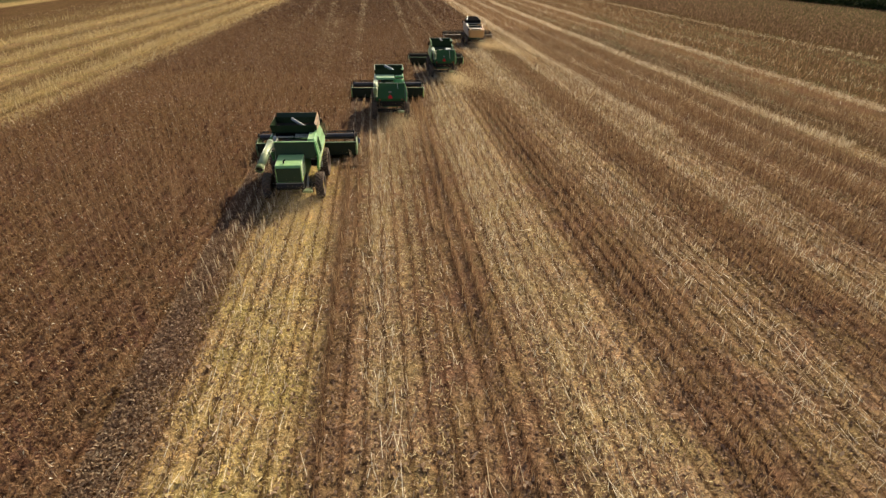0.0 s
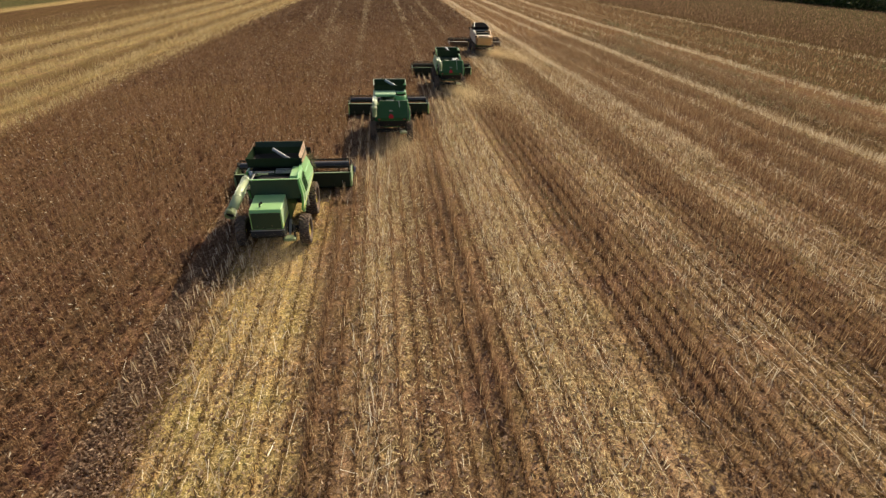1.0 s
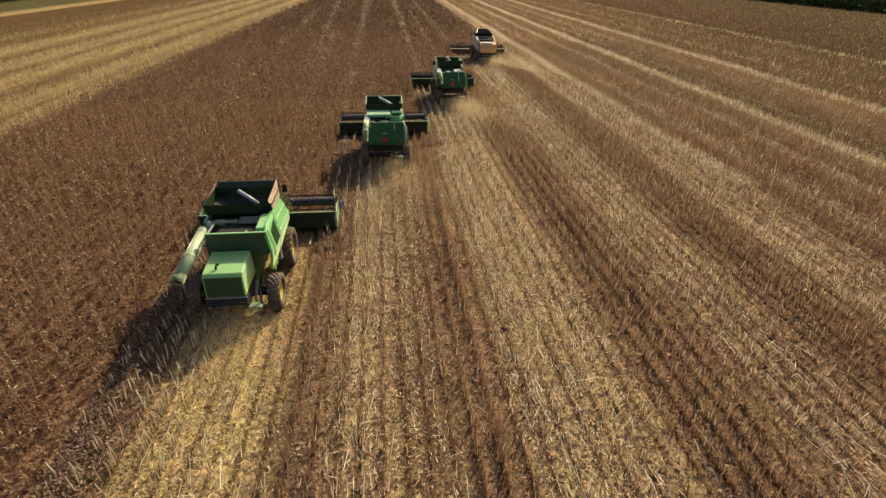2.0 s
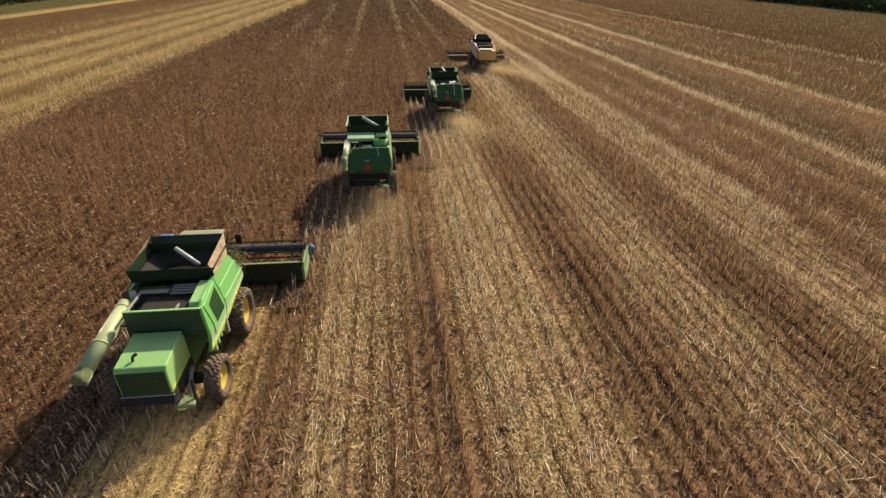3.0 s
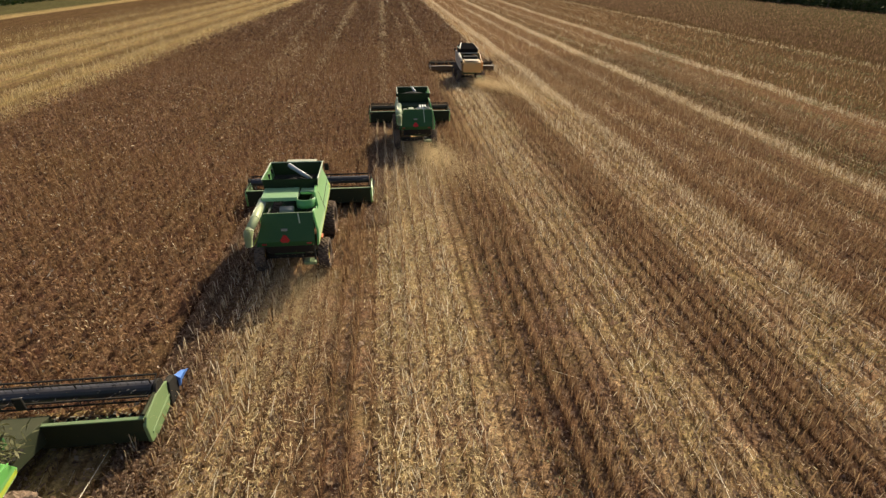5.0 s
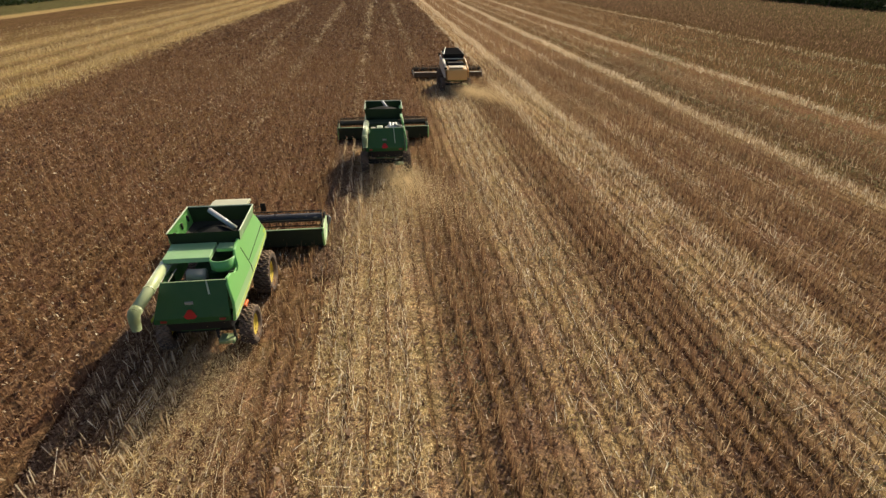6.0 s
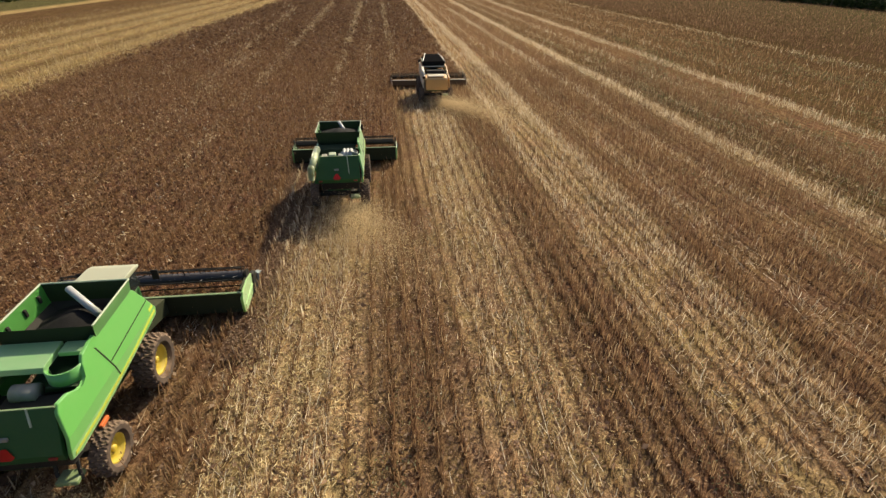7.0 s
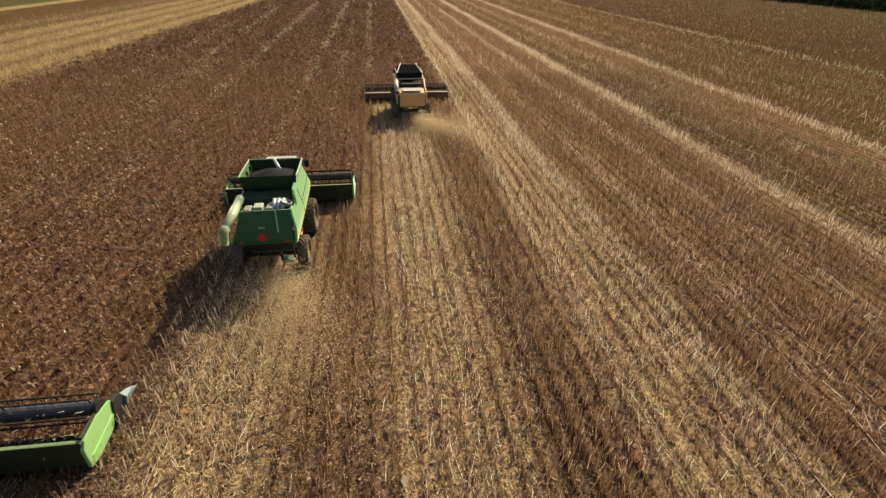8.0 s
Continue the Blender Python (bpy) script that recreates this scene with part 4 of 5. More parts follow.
def undercarriage(c, track, wheelbase, rf, wf, rr, wr):
    for s in (-1, 1):
        wheel("front_wheel", c, s * (track - wf / 2), wheelbase, rf, wf, 20, s)
        wheel("rear_wheel", c, s * (track - wr / 2 - 0.02), 0, rr, wr, 18, s)
    part("front_axle", boxed(-track + wf, track - wf, wheelbase - 0.2, wheelbase + 0.2, rf - 0.2, rf + 0.2), DARK, c)
    part("rear_axle", boxed(-track + wr, track - wr, -0.15, 0.15, rr - 0.12, rr + 0.14), DARK, c)
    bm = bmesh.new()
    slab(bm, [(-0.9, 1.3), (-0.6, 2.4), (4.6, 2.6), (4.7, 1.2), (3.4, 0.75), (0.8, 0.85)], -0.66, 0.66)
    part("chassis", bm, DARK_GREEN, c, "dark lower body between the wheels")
    bm = bmesh.new()
    slab(bm, [(4.3, 1.1), (4.3, 1.9), (6.9, 1.15), (6.9, 0.45)], -0.65, 0.65)
    part("feeder_house", bm, TROUGH, c)


def cab(c, y0, y1, z1, roof_mat, body_mat, w=0.85):
    k = new("cab")
    k.parent = c
    part("cab_body", boxed(-w, w, y0, y1 - 0.1, 1.9, z1 - 0.75, bevel=0.06), body_mat, k)
    bm = bmesh.new()
    slab(bm, [(y0 + 0.05, z1 - 0.78), (y1 + 0.1, z1 - 0.78), (y1 - 0.05, z1 - 0.16), (y0 + 0.05, z1 - 0.16)], -w * 0.96, w * 0.96)
    part("windscreen", bm, GLASS, k, "dark tinted cab glass")
    bm = bmesh.new()
    slab(bm, [(y0 - 0.05, z1 - 0.18), (y0 - 0.05, z1 - 0.02), (y0 + 0.3, z1), (y1, z1 - 0.02), (y1 + 0.3, z1 - 0.1), (y1 + 0.3, z1 - 0.2)], -w, w, bevel=0.05)
    part("cab_roof", bm, roof_mat, k, "dust-covered pale cab roof")
    for s in (-1, 1):
        bm = bmesh.new()
        tube(bm, (s * w, y1, z1 - 0.5), (s * (w + 0.45), y1 + 0.25, z1 - 0.45), 0.02, sides=6)
        box(bm, s * (w + 0.45) - 0.12, s * (w + 0.45) + 0.12, y1 + 0.22, y1 + 0.28, z1 - 0.75, z1 - 0.35, 0.02)
        part("mirror", bm, DARK, k)
    return k


def skin(s, name, bm, material, parent, label=""):
    """A part of a flank: the sheet swells at its middle and leans in towards the top."""
    for z in (2.15, 2.5, 3.1):
        bmesh.ops.bisect_plane(bm, geom=bm.verts[:] + bm.edges[:] + bm.faces[:], plane_co=(0, 0, z), plane_no=(0, 0, 1))
    for v in bm.verts:
        v.co.x += s * float(np.interp(v.co.z, (1.6, 2.15, 2.5, 3.1, 3.7), (0.0, 0.1, 0.11, -0.01, -0.15)))
    return part(name, bm, material, parent, label)


def tailgear(c, y, z):
    bm = bmesh.new()
    box(bm, 0.62, 1.18, y - 0.1, y + 0.35, z - 0.1, z + 0.05, 0.04)
    part("straw_spreader", bm, DULL_GUARD, c, "dusty straw spreader guard under the tail")
    for bx in (0.5, 1.08):
        part("bracket", tubed((bx, y + 0.4, z + 0.6), (bx + 0.1, y + 0.1, z - 0.1), 0.05, sides=8), DARK, c)


def late_harvester(x, y, full, label):
    """A large green rotary harvester: smooth flanks, engine bay behind the tank, broad sloping tail."""
    c = new("combine_harvester")
    c.matrix_world = pose(x, y, 0)
    undercarriage(c, 1.72, 3.45, 0.93, 0.7, 0.76, 0.5)
    # flanks with a scoop behind the tank
    prof = [(-1.2, 1.86), (-1.22, 2.15), (-0.88, 3.15), (-0.7, 3.34), (-0.3, 3.28), (0.0, 3.1), (0.2, 3.02), (0.45, 3.1), (0.6, 3.42), (0.8, 3.6), (1.5, 3.66), (3.75, 3.66), (3.95, 3.5), (4.47, 2.4), (4.36, 2.2), (2.3, 1.98), (0.3, 1.78), (-0.8, 1.72)]
    for s in (-1, 1):
        bm = bmesh.new()
        slab(bm, prof if s > 0 else [(0.5, 1.8), (0.6, 3.2), (3.9, 3.2)] + prof[13:16], s * 1.26, s * 1.36, bevel=0.03)
        p = skin(s, "side_panel", bm, GREEN_LATE, c, "glossy bright green side panel")
        bm = bmesh.new()
        slab(bm, [(-1.08, 1.9), (-1.06, 2.0), (0.3, 2.04), (2.3, 2.2), (4.3, 2.46), (4.34, 2.36), (2.3, 2.09), (0.3, 1.92)], s * 1.362, s * 1.372, bevel=0.0)
        skin(s, "stripe", bm, STRIPE, p, "yellow stripe along the panel")
        bm = bmesh.new()
        slab(bm, [(1.52, 2.1), (1.56, 2.1), (1.28, 3.42), (1.24, 3.42)], s * 1.362, s * 1.37, bevel=0.0)
        slab(bm, [(1.45, 2.72), (4.18, 2.9), (4.18, 2.93), (1.45, 2.75)], s * 1.362, s * 1.37, bevel=0.0)
        skin(s, "panel_seam", bm, DARK, p)
        bm = bmesh.new()
        slab(bm, [(4.02, 2.55), (4.3, 2.57), (4.3, 2.66), (4.02, 2.64)], s * 1.362, s * 1.372, bevel=0.0)
        skin(s, "marking", bm, STRIPE, p, "small yellow marking")
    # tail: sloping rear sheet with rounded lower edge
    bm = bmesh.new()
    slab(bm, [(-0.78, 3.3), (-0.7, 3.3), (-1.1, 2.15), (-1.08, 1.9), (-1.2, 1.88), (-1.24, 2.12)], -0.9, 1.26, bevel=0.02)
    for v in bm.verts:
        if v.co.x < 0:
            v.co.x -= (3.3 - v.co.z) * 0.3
    t = part("tail_sheet", bm, DARK_GREEN, c, "broad green rear hood, its shade put into the paint")
    part("tail_rim", boxed(-0.9, 1.26, -0.79, -0.73, 3.3, 3.325, bevel=0.01), BEAM, t)
    bm = bmesh.new()
    slab(bm, [(-1.18, 1.87), (-0.8, 1.84), (-0.4, 1.84), (-0.4, 1.3), (-0.95, 1.38)], -0.95, 1.15, bevel=0.03)
    part("tail_bottom", bm, DARK, c)
    bm = bmesh.new()
    vs = [bm.verts.new(v) for v in ((-0.16, -1.27, 2.1), (0.1, -1.27, 2.1), (0.19, -1.245, 2.19), (0.03, -1.17, 2.42), (-0.09, -1.17, 2.42), (-0.25, -1.245, 2.19))]
    f = bm.faces.new(vs)
    bmesh.ops.solidify(bm, geom=[f], thickness=0.03)
    part("warning_plate", bm, RED, t, "red warning plate with clipped corners")
    part("emblem", boxed(-0.16, 0.1, -1.1, -1.03, 2.58, 2.68, bevel=0.01), GREY, t, "small pale emblem")
    for px in (-0.95, 1.0):
        part("tail_lamp", boxed(px - 0.1, px + 0.1, -1.27, -1.2, 1.98, 2.06, bevel=0.01), LAMP_RED, t, "dark red tail lamp")
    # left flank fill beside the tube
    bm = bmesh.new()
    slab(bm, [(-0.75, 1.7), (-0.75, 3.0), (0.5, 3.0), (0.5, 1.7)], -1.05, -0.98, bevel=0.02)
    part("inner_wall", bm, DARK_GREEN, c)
    # engine bay
    part("bay_floor", boxed(-1.0, 1.25, -0.75, 0.55, 2.5, 2.56, bevel=0.0), DARK, c)
    if not full:
        part("cooling_drum", tubed((-0.35, 0.18, 2.95), (0.25, 0.18, 2.95), 0.24, sides=20), GREY, c, "dusty grey engine canister", True)
        part("engine", boxed(-0.6, 0.9, -0.5, 0.2, 2.55, 2.85, bevel=0.08), DARK, c)
        part("rail", tubed((-0.85, -0.65, 3.05), (-0.75, 0.3, 3.2), 0.02, sides=6), GREY, c)
    else:
        part("engine", boxed(-0.9, 1.15, -0.6, 0.4, 2.55, 2.98, bevel=0.08), DARK_GREEN, c)
        bm = bmesh.new()
        for ex in (0.35, 0.55, 0.75):
            tube(bm, (ex, -0.1, 3.0), (ex + 0.05, 0.45, 3.3), 0.09, sides=10)
        tube(bm, (0.2, 0.25, 3.1), (0.95, 0.25, 3.12), 0.13, sides=12)
        part("air_filter", bm, STEEL, c, "silver engine pipes and filter", True)
    part("ladder_rail", tubed((0.66, -1.12 if full else -0.96, 2.4 if full else 2.88), (0.6, -0.77, 3.32), 0.03, sides=8), RIM_EDGE, c, "pale handrail on the rear hood")
    bm = bmesh.new()
    slab(bm, [(0.4, 3.36), (0.45, 3.52), (1.45, 3.6), (1.45, 3.4)] if not full else [(0.75, 2.8), (0.8, 3.2), (1.45, 3.3), (1.45, 2.8)], -1.2, 1.0 if full else 0.42, bevel=0.02)
    part("engine_deck", bm, TANK_GREEN if full else DECK, c, "dark engine deck under the tank" if full else "dusty green engine deck, its paint lightened as sunlit")
    if full:
        for k, (ex, ey, w, h) in enumerate(((-0.75, 0.0, 0.32, 0.1), (-0.3, 0.1, 0.4, 0.16), (0.2, 0.05, 0.3, 0.12))):
            part("engine_cover", boxed(ex - w / 2, ex + w / 2, ey - 0.22, ey + 0.3, 2.96, 3.02 + h, bevel=0.04), (GREY, RIM_EDGE, GREY)[k], c, "pale dusty engine cover")
        bm = bmesh.new()
        lathe(bm, [(-0.05, 0.02), (-0.05, 0.2), (0.05, 0.22), (0.05, 0.26), (-0.08, 0.26)], 18)
        o = part("fan_shroud", bm, GREY, c, "round pale fan shroud", True)
        o.matrix_local = pose(0.92, 0.3, 3.2, 0, -70, 0)
    if not full:
        part("deck_step", boxed(0.5, 1.24, 0.98, 1.46, 3.42, 3.56, bevel=0.02), DECK, c)
        part("scoop_floor", boxed(0.42, 1.24, 0.2, 1.0, 3.0, 3.04, bevel=0.0), SHADE_GREEN, c)
        bm = bmesh.new()
        arc = [(0.78 + r * math.cos(a), 0.66 + r * math.sin(a)) for r in (0.46, 0.41) for a in (math.pi + math.pi * i / 16 for i in range(17))]
        rings = [[bm.verts.new((x, y, z)) for x, y in arc] for z in (3.0, 3.44)]
        loop = list(range(17)) + list(range(33, 16, -1))
        for i in range(34):
            p, q = loop[i], loop[(i + 1) % 34]
            bm.faces.new((rings[0][p], rings[0][q], rings[1][q], rings[1][p]))
        for i in range(16):
            bm.faces.new((rings[1][i], rings[1][i + 1], rings[1][i + 18], rings[1][i + 17]))
        part("scoop_wall", bm, GREEN_LATE, c, "curved green air scoop wall", True)
    tk = sheet_tank(c, -1.3, 1.3, 1.5, 3.85, 3.25, 4.0, 0.1, GREEN_LATE, DARK, TANK_GREEN)
    if full:
        heap(tk, -1.15, 1.15, 1.65, 3.9, 3.5, 0.4)
        part("fill_tube", tubed((0.35, 3.0, 3.6), (-0.05, 3.75, 4.0), 0.09, sides=12), STEEL, tk, "bright steel filling auger", True)
    else:
        heap(tk, -1.1, 1.1, 1.6, 3.9, 3.15, 0.45)
        part("fill_tube", tubed((0.75, 2.75, 3.5), (-0.35, 3.55, 3.96), 0.11, sides=14), STEEL, tk, "bright steel filling auger", True)
    for yy in (1.9, 2.7, 3.4):
        part("hinge", boxed(-1.27, -1.19, yy, yy + 0.1, 3.55, 3.8, bevel=0.02), DARK, tk)
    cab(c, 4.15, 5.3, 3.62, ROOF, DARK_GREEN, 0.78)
    spout_tube(c, (-1.2, 0.8, 3.25), (-1.27, -1.95, 3.06), 0.19, PALE_GREEN, 0.52)
    header(c, 7.3, 6.85, TROUGH, BEAM, GREEN_DECK, DUSTY_REEL if full else BLUE_BLACK, x=-0.1)
    tailgear(c, -1.1, 0.95)
    part("side_reflector", boxed(1.3, 1.4, 0.1, 0.5, 1.45, 1.58, bevel=0.02), REFLECTOR, c, "orange side reflector")
    return tagged(c, label, "combine harvester", "combine harvesters in the field")


def early_harvester(x, y, label):
    """An older green walker harvester: stepped deck, grille in the flank, narrow straw hood, canvas on the tank."""
    c = new("combine_harvester")
    c.matrix_world = pose(x, y, 0)
    undercarriage(c, 1.8, 3.4, 0.93, 0.7, 0.76, 0.5)
    prof = [(0.15, 1.72), (0.22, 2.6), (0.42, 3.3), (0.75, 3.42), (1.85, 3.46), (3.5, 3.46), (3.72, 3.3), (4.42, 2.02), (4.32, 1.84), (2.1, 1.56)]
    for s in (-1, 1):
        bm = bmesh.new()
        slab(bm, prof if s > 0 else [(1.9, 1.6), (1.9, 3.15), (3.7, 3.15)] + prof[7:9], s * 1.36, s * 1.47, bevel=0.03)
        p = skin(s, "side_panel", bm, GREEN, c, "bright green side panel")
        if s < 0:
            continue
        bm = bmesh.new()
        slab(bm, [(0.2, 1.76), (0.2, 1.9), (2.1, 1.78), (4.34, 2.06), (4.34, 1.92), (2.1, 1.62)], s * 1.472, s * 1.482, bevel=0.0)
        skin(s, "stripe", bm, STRIPE, p, "yellow stripe along the panel")
        bm = bmesh.new()
        slab(bm, [(0.6, 2.08), (0.55, 3.3), (1.86, 3.4), (1.82, 2.12)], s * 1.46, s * 1.5, bevel=0.02)
        q = skin(s, "grille_panel", bm, GREEN, p, "raised green panel round the grille")
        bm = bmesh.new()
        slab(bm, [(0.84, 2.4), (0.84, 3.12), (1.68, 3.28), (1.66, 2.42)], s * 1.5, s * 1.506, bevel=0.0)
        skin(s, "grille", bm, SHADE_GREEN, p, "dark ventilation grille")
        bm = bmesh.new()
        for k in range(11):
            yy = 0.88 + k * 0.075
            slab(bm, [(yy, 2.41), (yy + 0.02, 2.41), (yy + 0.03, 3.12 + (yy - 0.84) * 0.19), (yy + 0.01, 3.12 + (yy - 0.84) * 0.19)], s * 1.506, s * 1.516, bevel=0.0)
        skin(s, "grille_bar", bm, DARK_GREEN, p)
        bm = bmesh.new()
        slab(bm, [(1.93, 1.62), (1.96, 1.62), (1.94, 3.44), (1.91, 3.44)], s * 1.472, s * 1.48, bevel=0.0)
        skin(s, "panel_seam", bm, DARK, p)
        for lo, hi in ((2.98, 2.94), (2.5, 2.4)):
            bm = bmesh.new()
            slab(bm, [(2.0, lo), (2.0, lo + 0.05), (3.86 + (3.05 - hi) * 0.55, hi + 0.05), (3.88 + (3.05 - hi) * 0.55, hi)], s * 1.465, s * 1.5, bevel=0.012)
            skin(s, "crease", bm, GREEN, p)
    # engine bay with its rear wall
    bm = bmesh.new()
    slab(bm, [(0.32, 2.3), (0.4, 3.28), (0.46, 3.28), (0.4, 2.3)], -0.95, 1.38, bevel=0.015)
    w = part("bay_wall", bm, SHADE_GREEN, c, "green rear wall of the engine bay, darkened as shade")
    part("wall_rim", boxed(-0.95, 1.38, 0.38, 0.48, 3.28, 3.32, bevel=0.015), GREEN_DECK, w)
    part("bay_floor", boxed(-1.2, 1.36, 0.4, 2.1, 2.75, 2.82, bevel=0.0), DARK, c)
    part("engine", boxed(-0.7, 0.9, 0.7, 1.6, 2.8, 3.1, bevel=0.1), DARK, c)
    bm = bmesh.new()
    box(bm, -0.9, 0.0, 1.55, 1.75, 3.18, 3.24, 0.02)
    box(bm, -0.94, -0.86, 0.6, 1.7, 3.18, 3.24, 0.02)
    part("deck_frame", bm, GREY, c, "pale dusty deck frame")
    part("air_intake", tubed((-1.1, 1.55, 2.9), (-1.1, 1.55, 3.3), 0.1, sides=14), STEEL, c, "bright steel intake pipe", True)
    for k in range(4):
        part("louvre", boxed(0.1, 0.95, 1.42 + 0.13 * k, 1.5 + 0.13 * k, 3.22 + 0.02 * k, 3.25 + 0.02 * k, bevel=0.01), GREY, c, "dusty louvre behind the tank")
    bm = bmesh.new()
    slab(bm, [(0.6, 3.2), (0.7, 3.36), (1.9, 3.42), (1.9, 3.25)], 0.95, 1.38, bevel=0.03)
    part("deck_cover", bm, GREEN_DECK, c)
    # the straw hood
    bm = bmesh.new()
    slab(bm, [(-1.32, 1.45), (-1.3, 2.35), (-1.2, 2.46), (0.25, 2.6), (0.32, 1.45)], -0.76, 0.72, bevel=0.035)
    h = part("straw_hood", bm, GREEN_DECK, c, "dusty green straw hood with sun glare in its paint")
    # thin dark sheet that puts shade on the hood's rear face
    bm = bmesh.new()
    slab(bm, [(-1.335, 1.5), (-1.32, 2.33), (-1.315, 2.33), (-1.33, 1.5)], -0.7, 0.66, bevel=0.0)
    part("shaded_rear_sheet", bm, SHADE_GREEN, h)
    bm = bmesh.new()
    slab(bm, [(-1.25, 1.52), (-1.25, 1.62), (0.25, 1.72), (0.25, 1.62)], 0.722, 0.732, bevel=0.0)
    part("stripe", bm, STRIPE, h, "yellow stripe low on the hood")
    bm = bmesh.new()
    tube(bm, (-0.3, -0.95, 2.48), (-0.3, -0.9, 2.62), 0.04, sides=8)
    tube(bm, (-0.3, -0.9, 2.62), (-0.2, -0.82, 2.66), 0.05, sides=8)
    part("grip", bm, DARK, h)
    bm = bmesh.new()
    slab(bm, [(-1.5, 1.2), (-1.3, 1.5), (0.3, 1.5), (0.3, 1.0), (-1.2, 0.95)], -0.8, 0.76, bevel=0.03)
    part("chopper", bm, DARK, c, "dark straw chopper under the hood")
    part("chopper_lip", boxed(-0.8, 0.76, -1.36, -1.28, 1.4, 1.45, bevel=0.01), GREY, c)
    bm = bmesh.new()
    slab(bm, [(-0.9, 0.6), (-0.95, 0.66), (-0.2, 1.35), (0.0, 1.35)], 0.8, 0.9, bevel=0.01)
    part("tail_bracket", bm, GREY, c)
    tailgear(c, -1.2, 0.85)
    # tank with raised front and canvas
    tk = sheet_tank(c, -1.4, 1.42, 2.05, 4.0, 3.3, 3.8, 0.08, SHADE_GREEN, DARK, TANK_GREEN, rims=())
    bm = bmesh.new()
    slab(bm, [(3.95, 3.75), (4.08, 4.02), (4.14, 4.02), (4.02, 3.75)], -1.3, 1.22, bevel=0.01)
    part("tank_flap", bm, TANK_GREEN, tk)
    bm = bmesh.new()
    vs = [bm.verts.new(v) for v in ((1.45, 1.98, 3.55), (1.45, 3.5, 3.5), (1.3, 4.05, 4.1), (1.26, 2.1, 3.92))]
    f = bm.faces.new(vs)
    bmesh.ops.solidify(bm, geom=[f], thickness=0.02)
    part("canvas", bm, CLOTH, tk, "tan canvas patch on the tank's corner")
    bm = bmesh.new()
    vs = [bm.verts.new(v) for v in ((-1.44, 2.3, 3.66), (-1.44, 3.6, 3.62), (-1.32, 4.1, 4.06), (-1.34, 2.4, 3.86))]
    f = bm.faces.new(vs)
    bmesh.ops.solidify(bm, geom=[f], thickness=0.02)
    part("canvas", bm, CLOTH, tk, "tan canvas patch on the tank's corner")
    rng = np.random.default_rng(17)
    n = 260
    p = np.stack([rng.normal(1.3, 0.2, n), rng.normal(4.35, 0.25, n), rng.uniform(2.2, 3.2, n)], -1)
    q = leaf_quads(p, rng.uniform(0.12, 0.4, n), rng.uniform(0.03, 0.08, n), rng.uniform(0, 6.28, n), rng.uniform(-1.2, 1.2, n), rng.normal(0, 0.5, n))
    arrays("snagged_foliage", q, 4, WEED, "stuff", "olive foliage caught on the platform beside the cab").parent = c
    part("side_platform", boxed(0.85, 1.42, 4.1, 4.9, 2.05, 2.12, bevel=0.01), DARK, c)
    part("fill_tube", tubed((0.6, 2.95, 3.42), (-0.28, 3.5, 3.8), 0.085, sides=12), STEEL, tk, "bright steel filling auger", True)
    heap(tk, -1.25, 1.25, 2.15, 3.9, 3.08, 0.2)
    k = cab(c, 4.2, 5.35, 3.52, OLD_ROOF, DARK_GREEN, 0.8)
    part("jug", boxed(-1.15, -0.7, 4.3, 4.6, 3.53, 3.85, bevel=0.05), BLUE, k, "blue plastic box on the roof")
    spout_tube(c, (-1.3, 1.35, 2.98), (-1.5, -1.32, 2.48), 0.235, PALE_GREEN, 0.34)
    header(c, 6.95, 6.5, TROUGH, BEAM, DULL_GUARD, BLUE_BLACK, tip=BLUE_TIP)
    for k in range(3):
        part("step_bracket", boxed(1.38, 1.52, 0.5 + 0.3 * k, 0.62 + 0.3 * k, 1.45 + 0.05 * k, 1.75 + 0.05 * k, bevel=0.03), GREEN_DECK, c)
    part("side_ladder", boxed(1.42, 1.54, 1.75, 1.9, 1.2, 1.85, bevel=0.03), GREY, c, "pale step hanging under the flank")
    for ex, ey, wx, wy in ((-0.2, 0.62, 0.9, 0.05), (0.5, 0.8, 0.08, 0.4)):
        part("engine_pipe", boxed(ex - wx / 2, ex + wx / 2, ey - wy / 2, ey + wy / 2, 3.08, 3.14, bevel=0.02), GREY, c, "dusty pale pipe over the engine")
    return tagged(c, label, "combine harvester", "combine harvesters in the field")


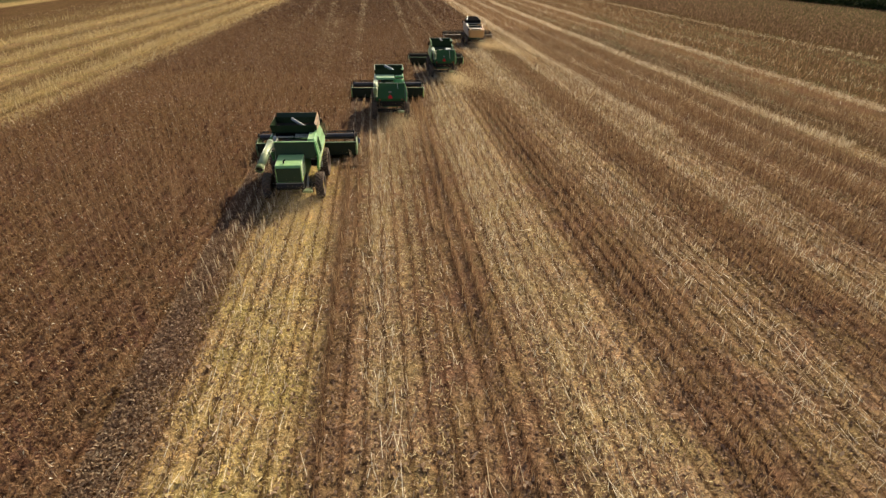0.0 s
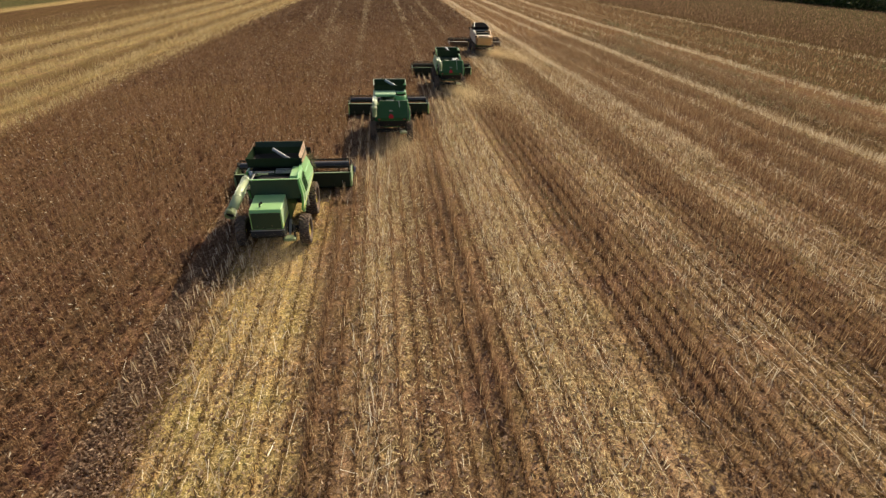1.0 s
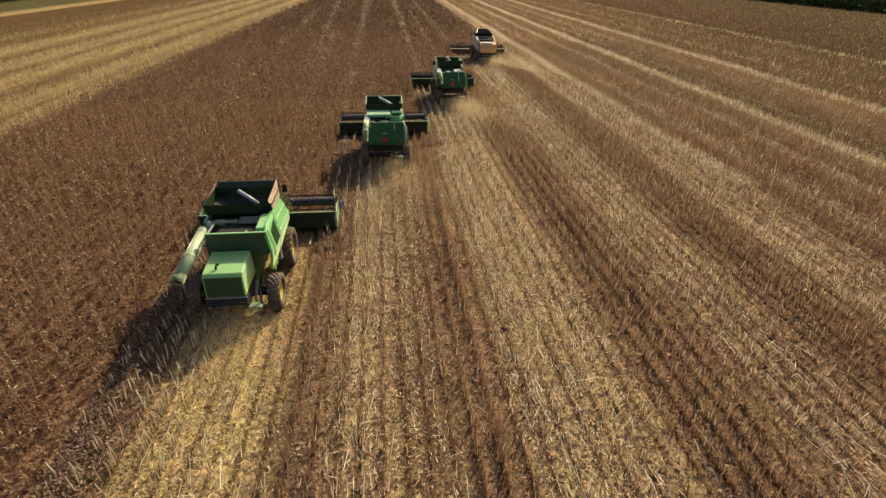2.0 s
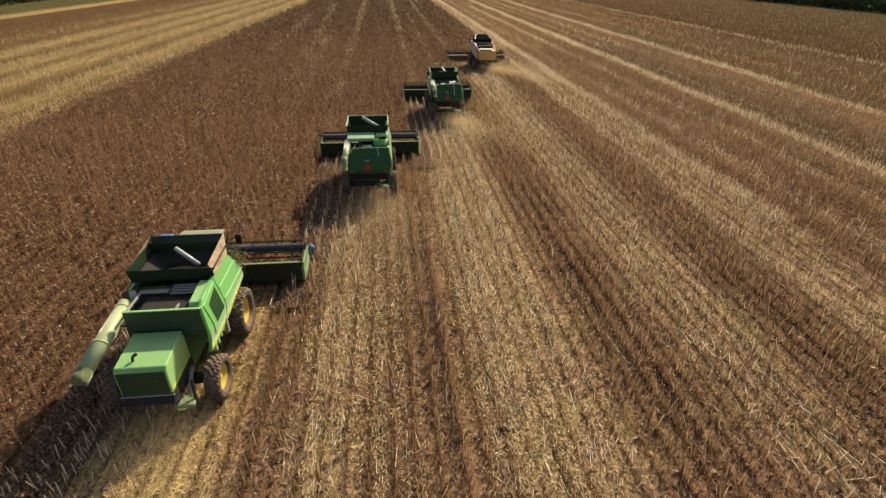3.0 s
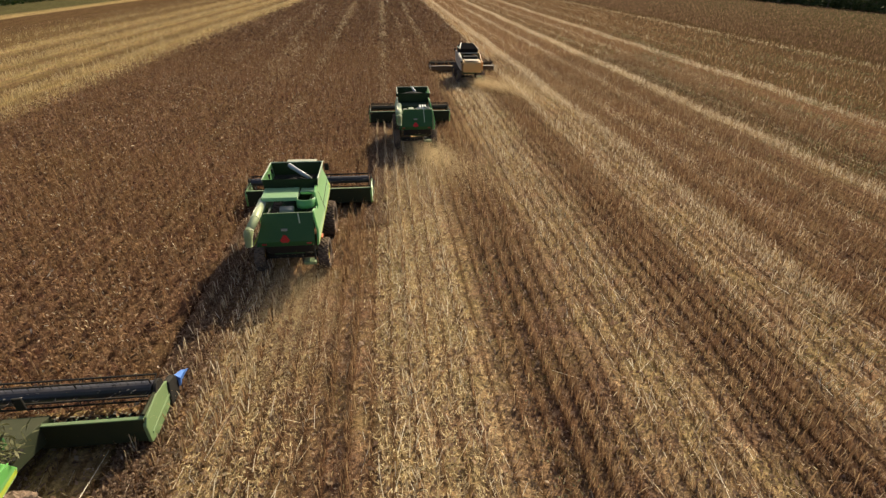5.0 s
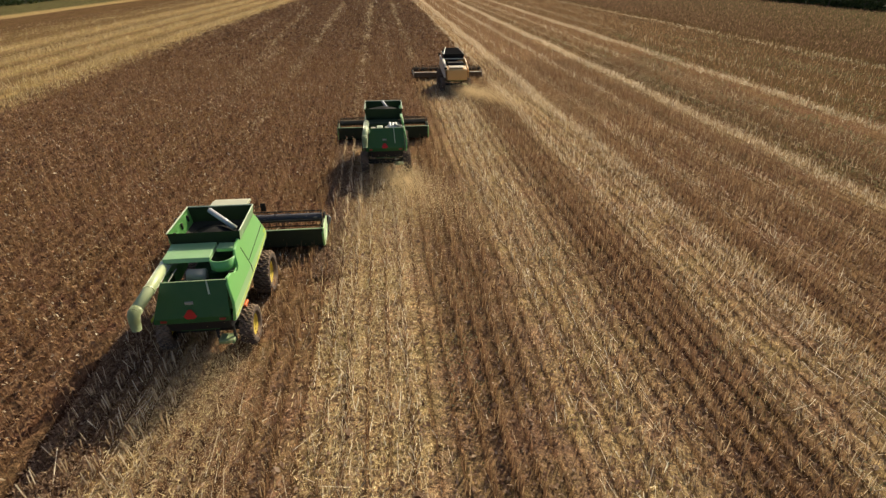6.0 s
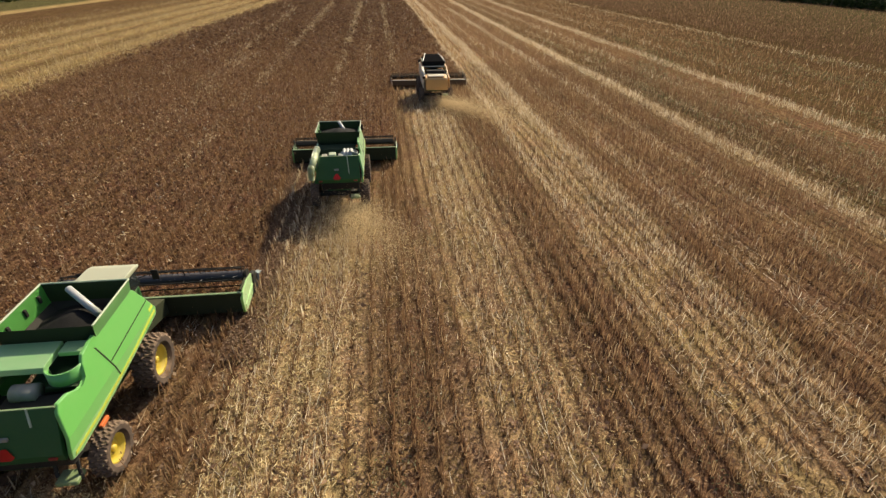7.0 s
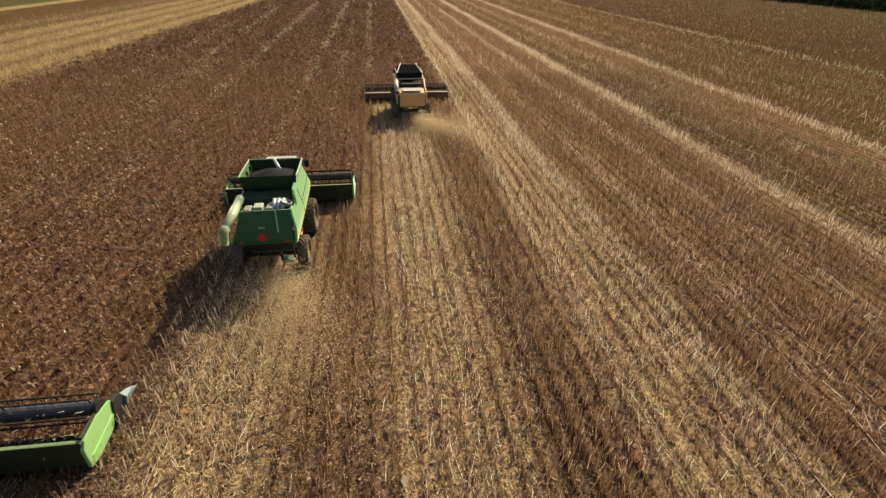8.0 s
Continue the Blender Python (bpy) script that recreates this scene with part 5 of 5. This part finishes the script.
def yellow_harvester(x, y, label):
    """A yellow harvester with a cream-edged platform and a heaped dark tank."""
    c = new("combine_harvester")
    c.matrix_world = pose(x, y, 0)
    undercarriage(c, 1.75, 3.4, 0.93, 0.7, 0.76, 0.5)
    for s in (-1, 1):
        bm = bmesh.new()
        slab(bm, [(-1.0, 1.6), (-0.9, 2.6), (0.2, 2.75), (1.2, 3.2), (4.2, 3.3), (4.4, 2.2), (2.0, 1.8)], s * 1.25, s * 1.38, bevel=0.03)
        part("side_panel", bm, ORANGE if s > 0 else CREAM, c, "dusty straw-yellow side panel")
    bm = bmesh.new()
    slab(bm, [(-1.4, 1.45), (-1.35, 2.5), (-1.2, 2.62), (0.2, 2.75), (0.2, 1.5)], -1.1, 1.12, bevel=0.05)
    h = part("rear_hood", bm, ORANGE, c, "straw-yellow rear hood")
    part("hood_top", boxed(-0.85, 0.8, -1.1, 0.1, 2.72, 2.78, bevel=0.02), CREAM, h, "pale dusty hood top")
    part("deck", boxed(-1.2, 1.2, 0.2, 1.7, 2.7, 2.76, bevel=0.0), DARK, c)
    part("engine", boxed(-0.9, 0.95, 0.4, 1.4, 2.7, 3.05, bevel=0.08), DARK, c)
    part("deck_rail", boxed(-1.15, 1.15, 1.55, 1.62, 3.2, 3.32, bevel=0.02), CREAM, c, "pale cross rail behind the tank")
    tk = sheet_tank(c, -1.2, 1.2, 1.75, 4.0, 3.1, 3.75, 0.1, DARK, DARK, DARK)
    bm = bmesh.new()
    vs = [bm.verts.new(v) for v in ((-1.15, 1.8, 3.72), (1.15, 1.8, 3.72), (0.75, 3.0, 4.2), (-0.75, 3.0, 4.2), (0.75, 3.9, 4.15), (-0.75, 3.9, 4.15), (1.2, 4.0, 3.72), (-1.2, 4.0, 3.72))]
    for q in ((0, 1, 2, 3), (3, 2, 4, 5), (1, 6, 4, 2), (0, 3, 5, 7), (5, 4, 6, 7)):
        bm.faces.new([vs[i] for i in q])
    part("tank_cover", bm, COVER, tk, "dark peaked tank cover")
    for s in (-1, 1):
        part("cover_edge", tubed((s * 1.15, 1.78, 3.76), (s * 0.72, 3.9, 4.2), 0.06, sides=8), CREAM, tk, "pale rail on the tank cover")
    cab(c, 4.2, 5.3, 3.7, CREAM, ORANGE, 0.8)
    spout_tube(c, (-1.28, 1.4, 3.2), (-1.3, -1.0, 2.75), 0.18, CREAM, 0.4)
    header(c, 8.75, 6.75, BROWN_TROUGH, CREAM, CREAM, DUSTY_REEL, 0.0, 0.26, high=0.85, reach=1.75)
    tailgear(c, -1.1, 0.95)
    return tagged(c, label, "combine harvester", "combine harvesters in the field")


early_harvester(-7.95, -16.5, "older green combine harvester with tan canvas on its tank")
late_harvester(-1.68, 0.0, False, "green combine harvester with open engine bay, its tank partly filled")
late_harvester(5.2, 17.5, True, "green combine harvester with dark seed heaped in its tank")
yellow_harvester(13.55, 42.4, "dusty straw-yellow combine harvester with a cream-edged platform")
